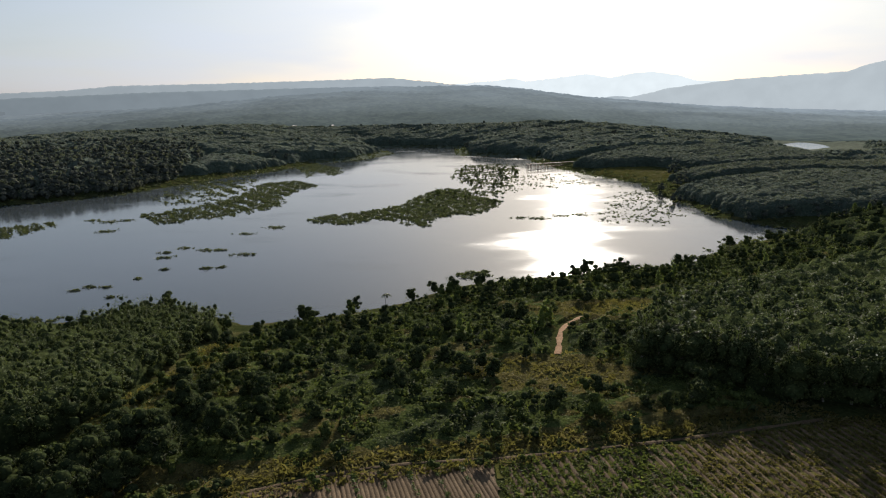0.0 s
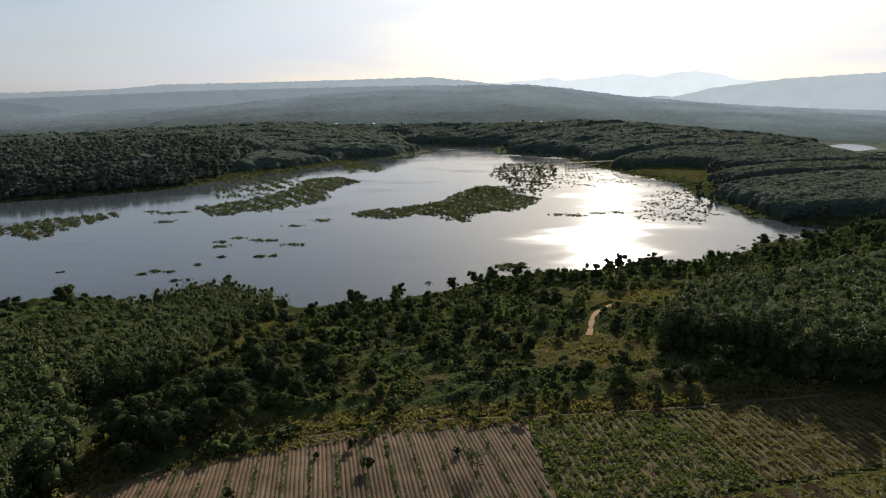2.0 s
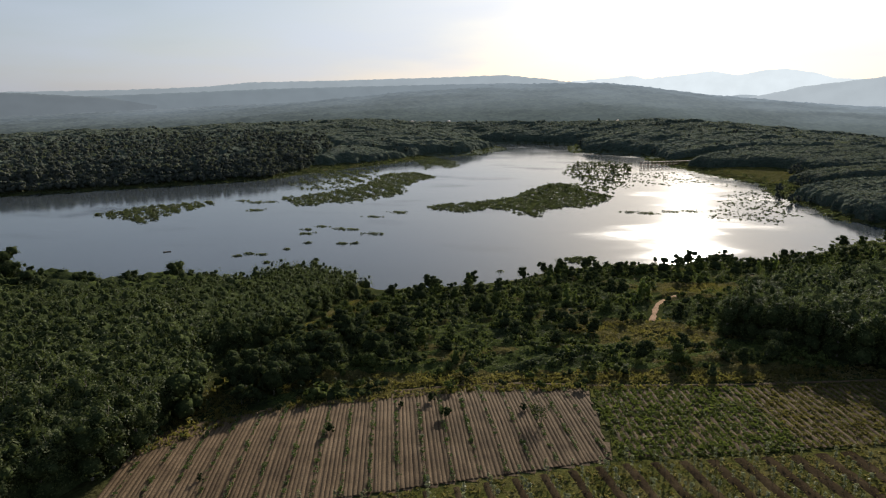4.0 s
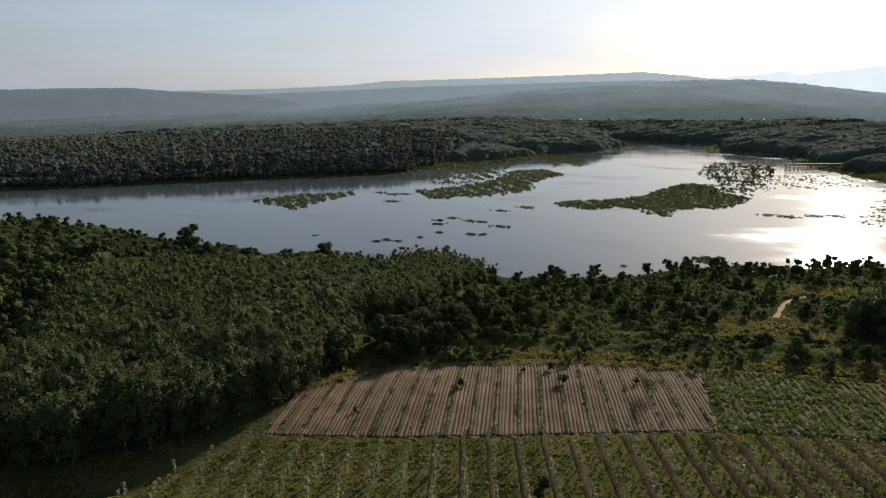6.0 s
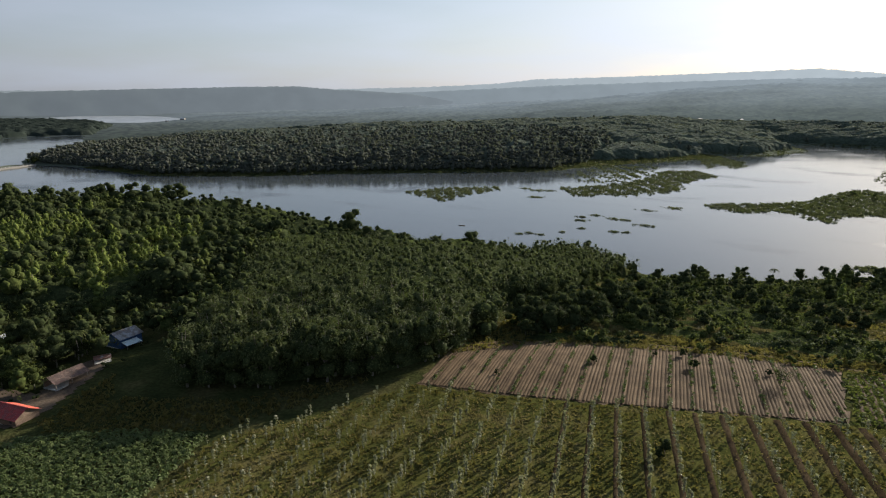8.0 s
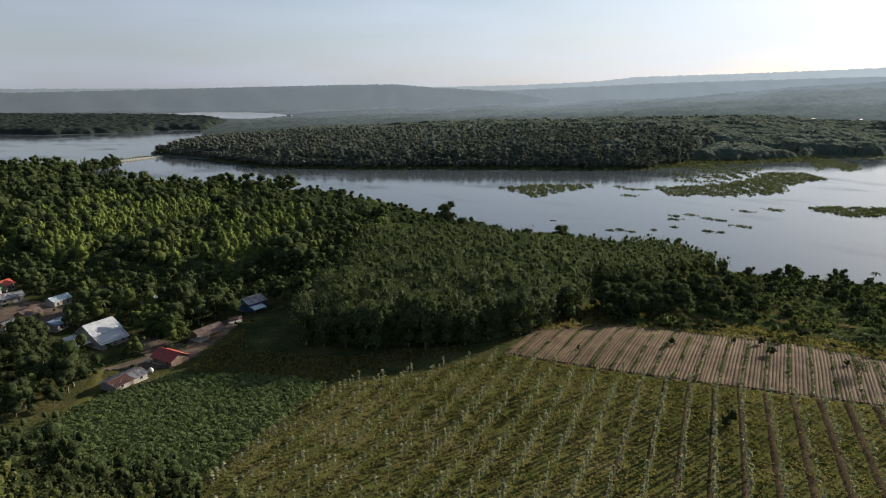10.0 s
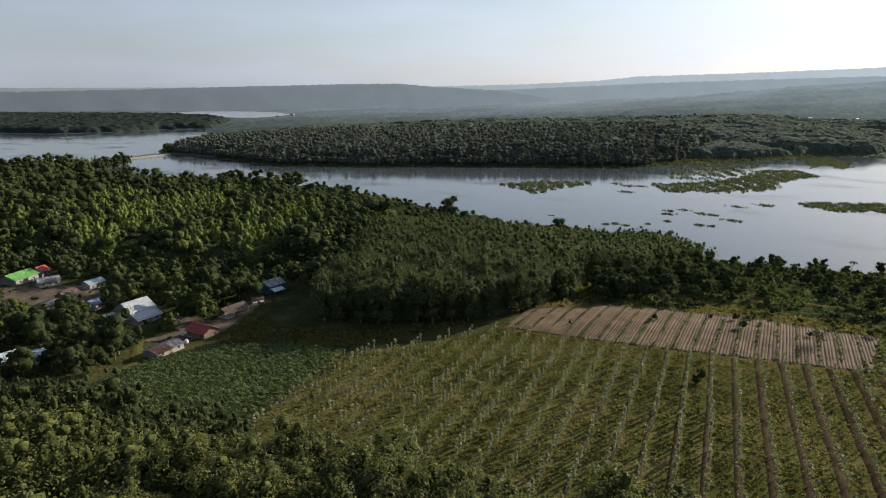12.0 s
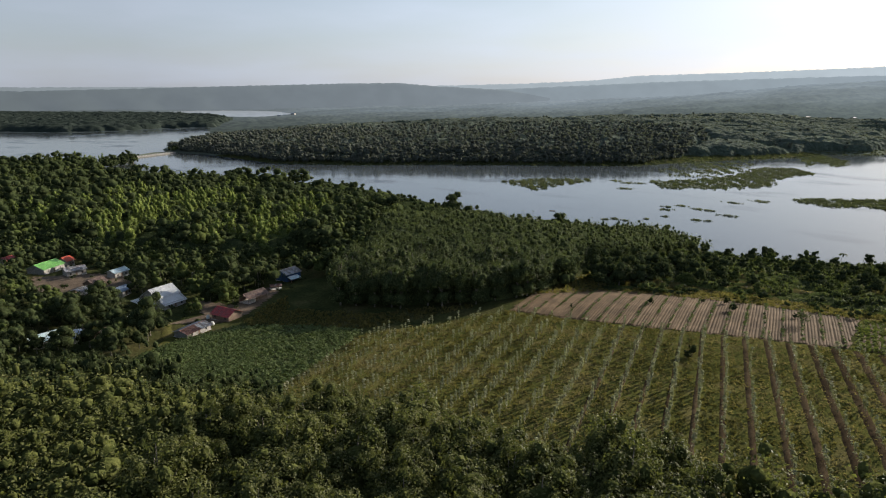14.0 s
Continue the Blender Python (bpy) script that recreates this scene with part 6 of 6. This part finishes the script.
HOUSES = [(-110, -10, 3), (-110, -17, 2.5), (-118, -11, 3), (-106, -3, 4), (-118, 4, 2.5), (-130.6, -16.6, 7.5), (-105.6, -12.2, 5), (-101.3, -22.7, 5.5), (-113, -0.6, 5), (-122.3, 16, 5), (-116.2, 8, 3), (-187.4, -26.8, 7), (-192, -19.8, 4), (-176.8, -22.2, 6.5), (-164.4, -14.5, 5), (-157, -23.2, 5.5),
          (-153.2, -28.2, 4.5), (-118.4, -46.8, 5), (-116.8, -41.6, 4), (-117.6, -34, 3), (-114.6, -36.9, 2.5), (-207.5, -32, 5), (-145, 0.7, 4), (-145.2, -21, 3.5), (-170, -30, 5), (-164, -24, 5)]
vt = scatter(VILLAGE, 4.0, 701, 0.6)
free = np.min([np.minimum(np.hypot(vt[:, 0] - hx, vt[:, 1] - hy), np.hypot(vt[:, 0] - hx - hr, vt[:, 1] - hy + 0.4 * hr) + 1) - hr for hx, hy, hr in HOUSES], axis=0) > 0.3
# yards and gardens keep the ground south-east of the houses low
lowered = np.min([np.hypot(vt[:, 0] - hx - 0.94 * f, vt[:, 1] - hy + 0.34 * f) - 0.8 * hr for hx, hy, hr in HOUSES for f in (4, 8, 11)], axis=0) > 0
FRONT = [(-130.6, -16.6, 7), (-105.6, -12.2, 5), (-101.3, -22.7, 5), (-118.4, -46.8, 5), (-116.8, -41.6, 4), (-122.3, 16, 5)]
seen = np.min([np.hypot(vt[:, 0] - hx - 0.94 * f, vt[:, 1] - hy + 0.34 * f) - 0.75 * hr for hx, hy, hr in FRONT for f in (14, 18, 22)], axis=0) > 0
vt = vt[free & lowered & seen]
u = rgl.random(len(vt))
near, rest = split_near(vt[u < 0.62], (-125, -25), 60)
for x, y in near:
    broad.plant(x, y, rgl.uniform(0.4, 0.95))
grown("village_trees", dark_lo, rest, M_LEAF_DARK, "dark garden trees round the houses", "woods", 702, 0.4, 0.85)
grown("village_trees", mid_lo, vt[u > 0.62], M_LEAF_MID, "lighter garden trees round the houses", "woods", 703, 0.4, 0.8)
vb = scatter(VILLAGE, 3.0, 704, 0.5)
vb = vb[np.min([np.hypot(vb[:, 0] - hx, vb[:, 1] - hy) - hr for hx, hy, hr in HOUSES], axis=0) > 0]
grown("garden_bushes", bush_t, vb[::2], M_LEAF_DARK, "low garden bushes and undergrowth", "scrub", 705, 0.3, 0.8)


def frond(n, length, droop, width, rg, base_z, lift):
    """Arching palm or banana leaves from one crown point."""
    pieces = []
    for k in range(n):
        a = 2 * math.pi * k / n + rg.uniform(-0.2, 0.2)
        d = np.array([math.cos(a), math.sin(a), 0])
        sd_ = np.array([-d[1], d[0], 0])
        L = length * rg.uniform(0.8, 1.15)
        rows = []
        for f in np.linspace(0, 1, 6):
            c = d * (L * f) + np.array([0, 0, base_z + lift * math.sin(f * 1.9) - droop * f * f])
            w = width * math.sin(math.pi * min(0.97, f * 0.85 + 0.1))
            rows.append(np.array([c - sd_ * w - [0, 0, w * 0.5], c, c + sd_ * w - [0, 0, w * 0.5]]))
        v = np.concatenate(rows)
        i = np.arange(18).reshape(6, 3)
        pieces.append((v, np.stack([i[:-1, :-1], i[:-1, 1:], i[1:, 1:], i[1:, :-1]], -1).reshape(-1, 4)))
    return join(pieces)


class Palm:
    def __init__(self, name, label, category, h, n, length, droop, width, lift, mat, r, seed):
        rg = np.random.default_rng(seed)
        self.args, self.h = (name, label, category), h
        self.fr = mesh_from("fronds", *frond(n, length, droop, width, rg, h, lift), mat, True)
        self.tr = mesh_from("trunk", *tube([(0, 0, -0.3), (0.08 * h, 0.02 * h, h * 0.5), (0, 0, h)], [r * 1.4, r, r * 0.8]), M_BARK, True)

    def plant(self, x, y, s=1.0):
        name, label, cat = self.args
        e = tagged(new(name), label, cat, cat + "s")
        e.matrix_basis = pose(x, y, gz(x, y), 0, 0, rgl.uniform(0, 360)) @ Matrix.Diagonal((s, s, s, 1))
        part("trunk", self.tr, e)
        part("fronds", self.fr, e)


palm = Palm("coconut_palm", "slender coconut palm with arching fronds", "palm", 5.2, 14, 1.9, 1.5, 0.22, 0.7, M_LEAF_MID, 0.09, 711)
low_palm = Palm("sugar_palm", "short thick palm with a dense head of fronds", "palm", 3.0, 18, 1.7, 1.0, 0.2, 0.9, M_LEAF_DARK, 0.16, 712)
banana = Palm("banana_plant", "banana plant with broad torn leaves", "banana plant", 1.0, 8, 1.3, 0.7, 0.24, 1.0, M_LEAF_MID, 0.1, 713)
for x, y, s in ((-19, 190, 0.95), (-4.5, 206, 0.7), (-123.2, 7.4, 1.0), (-121.8, 6.0, 0.95), (-137, -27, 0.9), (-141, -12, 1.0), (-150, -38, 0.9)):
    palm.plant(x, y, s)
for x, y, s in ((-121.4, -38.2, 1.0), (-131.5, -26.5, 1.0), (-134.0, -29.5, 0.9)):
    low_palm.plant(x, y, s)
for k in range(34):
    banana.plant(-133.5 + rgl.normal(0, 4.0), -33.5 + rgl.normal(0, 2.6), rgl.uniform(0.7, 1.25))

# single trees that stand out
for x, y, s, lab in ((-86.6, 188, 0.82, "single rounded tree standing at the water's edge"), (-29, 190.5, 0.62, "small round-headed tree on the shore"), (-11.5, 197, 0.6, "small spreading tree on the shore"), (-4, 205, 0.62, "thin-crowned tree on the shore"),
                     (2.4, 203, 0.72, "dense dark tree on the shore"), (12, 214, 0.6, "dark shore tree beside reeds"), (46, 222, 0.62, "tall dark tree on the shore"), (50, 225, 0.8, "tall dark tree on the shore"), (58, 226, 0.58, "dark tree on the shore"),
                     (66, 228, 0.55, "dark tree on the shore"), (86, 229, 0.85, "tall tree above the shore"), (37.5, 163, 0.42, "lone dark bush-like tree in open grass"), (122, 268, 0.8, "dark tree where the bay ends")):
    broad.plant(x, y, s, label=lab)
for x, y, s in ((2.9, 138, 0.55), (22, 141, 0.55), (24.5, 143, 0.6), (20, 138, 0.5), (208, 322, 0.9), (213, 318, 0.8)):
    slender.plant(x, y, s)
for x, y, s in ((-51, 64, 0.5), (-48.5, 65, 0.36), (-52.5, 70, 0.62), (-46, 72, 0.6), (-40, 80, 0.75), (-47, 84, 0.8), (-36, 88, 0.7), (-52, 92, 0.7), (-30, 94, 0.6), (-44, 98, 0.75)):
    broad.plant(x, y, s)
# shrubs standing in the ploughed field
for x, y, s in ((-16, 62.2, 0.24), (-32.4, 55.2, 0.2), (-19.6, 68, 0.22), (-12.6, 27.8, 0.2), (-12.2, 29.4, 0.26), (-4.5, 66.5, 0.16), (-24, 65.5, 0.15), (-45, 41, 0.12)):
    broad.plant(x, y, s, label="dark shrub standing alone in a field")


def bare_tree(x, y, h, seed):
    rg = np.random.default_rng(seed)
    e = tagged(new("thin_tree"), "sparse thin tree with few leaves in a field", "tree")
    e.matrix_basis = pose(x, y, gz(x, y))
    pieces, tips = [tube([(0, 0, -0.2), (0.1, 0, h * 0.4), (0.0, 0.1, h)], [0.08, 0.06, 0.02])], []
    for k in range(14):
        a, f = rg.uniform(0, 6.28), rg.uniform(0.35, 0.95)
        t = np.array([math.cos(a) * h * 0.38, math.sin(a) * h * 0.38, h * f + h * 0.2])
        pieces.append(tube([(0.05, 0, h * f), t * [0.5, 0.5, 1] - [0, 0, h * 0.07], t], [0.03, 0.02, 0.008], 4))
        tips += [t * rg.uniform(0.7, 1.0) + rg.normal(0, 0.2, 3) for _ in range(10)]
    part("trunk", mesh_from("trunk", *join(pieces), M_BARK, True), e)
    tips = np.array(tips)
    part("leaves", mesh_from("leaves", *sprays(rg, tips, rg.normal(0, 1, (len(tips), 3)), 0.14, 0.6), M_LEAF_DARK), e)


bare_tree(-1.7, 62.6, 3.4, 721)
bare_tree(-2.4, 63.4, 2.6, 722)

# casuarinas and trees at the causeway's near end
for k in range(9):
    slender.plant(-612 - 3 * k + rgl.normal(0, 1.5), 116 + 4 * k + rgl.normal(0, 2), rgl.uniform(0.7, 1.5), label="tall feathery tree beside a concrete causeway")
for k in range(8):
    f = k / 8
    broad.plant(-646 - 8 * f + rgl.normal(0, 1.5), 170 + 18 * f + rgl.normal(0, 1.5), rgl.uniform(0.35, 0.6), 0.6, "small scrubby tree rooted in concrete rubble")
for k in range(6):
    broad.plant(-690 + rgl.normal(0, 5), 246 + rgl.normal(0, 4), rgl.uniform(0.6, 1.0), 0.4, "dark tree standing by a concrete causeway")

for x, y in scatter([(-560, 108), (-600, 132), (-624, 168), (-640, 178), (-610, 180), (-585, 160), (-560, 130)], 6.5, 725, 0.5)[:40]:
    broad.plant(x, y, rgl.uniform(0.6, 1.2), max(0.2, gz(x, y)), "dark tree on a headland beside the causeway")

# ---- causeway, boardwalk, boat ----
cw = tagged(new("causeway"), "pale concrete causeway across the lake's narrows", "causeway")
ax, ay, bx, by = -652.0, 186.0, -673.0, 238.0
ang = math.degrees(math.atan2(by - ay, bx - ax))
length = math.hypot(bx - ax, by - ay)
cw.matrix_basis = pose(ax, ay, 0, 0, 0, ang)
M_CAUSEWAY = surface("weathered_concrete", [(0.16, 0.15, 0.13), (0.26, 0.245, 0.215)], 0.3, fine=2.0, bump=0.02)
part("road_deck", box_mesh("road_deck", M_CAUSEWAY, 0, length, -2.0, 2.0, 0.7, 1.1), cw)
part("retaining_wall", box_mesh("retaining_wall", M_CAUSEWAY, 0, length, -2.3, -2.0, -1.0, 1.25), cw)
part("retaining_wall", box_mesh("retaining_wall", M_CAUSEWAY, 0, length, 2.0, 2.3, -1.0, 1.25), cw)
pm = box_mesh("bollard", M_JAR, -0.15, 0.15, -0.15, 0.15, 1.25, 1.65)
for k in range(14):
    for py in (-2.15, 2.15):
        part("bollard", pm, cw, m=pose(2 + k * (length - 4) / 13, py, 0))
bw = tagged(new("boardwalk"), "long dark wooden boardwalk on posts over water", "boardwalk")
bw.matrix_basis = pose(76, 598, 0, 0, 0, math.degrees(math.atan2(21, 50)))
part("deck", box_mesh("deck", M_TIMBER, 0, 54, -1.2, 1.2, 1.5, 1.8), bw)
part("roof", box_mesh("roof", M_TIMBER, 0, 54, -1.5, 1.5, 4.0, 4.3), bw)
pm = box_mesh("post", M_TIMBER, -0.2, 0.2, -0.2, 0.2, -2.0, 4.0)
for k in range(15):
    for py in (-1.1, 1.1):
        part("post", pm, bw, m=pose(0.6 + k * 3.75, py, 0))


def boat(x, y, ang):
    e = tagged(new("rowing_boat"), "small dark wooden boat lying on the lake", "boat")
    e.matrix_basis = pose(x, y, 0, 0, 0, ang)
    rows = []
    for f in np.linspace(-1, 1, 9):
        w = 0.42 * (1 - abs(f) ** 2.2) + 0.03
        z = 0.22 + 0.16 * f * f
        rows.append(np.array([(f * 1.6, -w, z), (f * 1.6, -w * 0.7, -0.05), (f * 1.6, w * 0.7, -0.05), (f * 1.6, w, z), (f * 1.55, w * 0.85, z), (f * 1.55, w * 0.55, 0.02), (f * 1.55, -w * 0.55, 0.02), (f * 1.55, -w * 0.85, z)]))
    v = np.concatenate(rows)
    i = np.arange(72).reshape(9, 8)
    j = np.roll(i, -1, 1)
    part("hull", mesh_from("hull", v, np.stack([i[:-1], j[:-1], j[1:], i[1:]], -1).reshape(-1, 4), M_TIMBER, True), e)
    part("thwart", box_mesh("thwart", M_POST, -0.1, 0.1, -0.36, 0.36, 0.16, 0.2), e)


boat(-166, 218, 25)
boat(-265, 168, 60)

# small houses and sheds far off across the water
far_label = "small pale building far across the water"
for x, y, a, s in ((300, 700, 20, 7), (318, 690, 50, 6), (-1560, 1000, 30, 12), (-1600, 1030, 10, 10), (-1480, 900, 60, 9)):
    gable_house("far_house", far_label, x, y, a, s, s * 0.7, s * 0.3, s * 0.5, M_ROOF_WHITE, M_PLASTER)

# ---- the plan brought to metres ----
done = set()
for ob in list(scene.objects):
    if ob.type in {'CAMERA', 'LIGHT'}:
        continue
    ob.location = ob.location * UNIT
    if ob.data is not None and ob.data.name not in done:
        done.add(ob.data.name)
        ob.data.transform(Matrix.Scale(UNIT, 4))
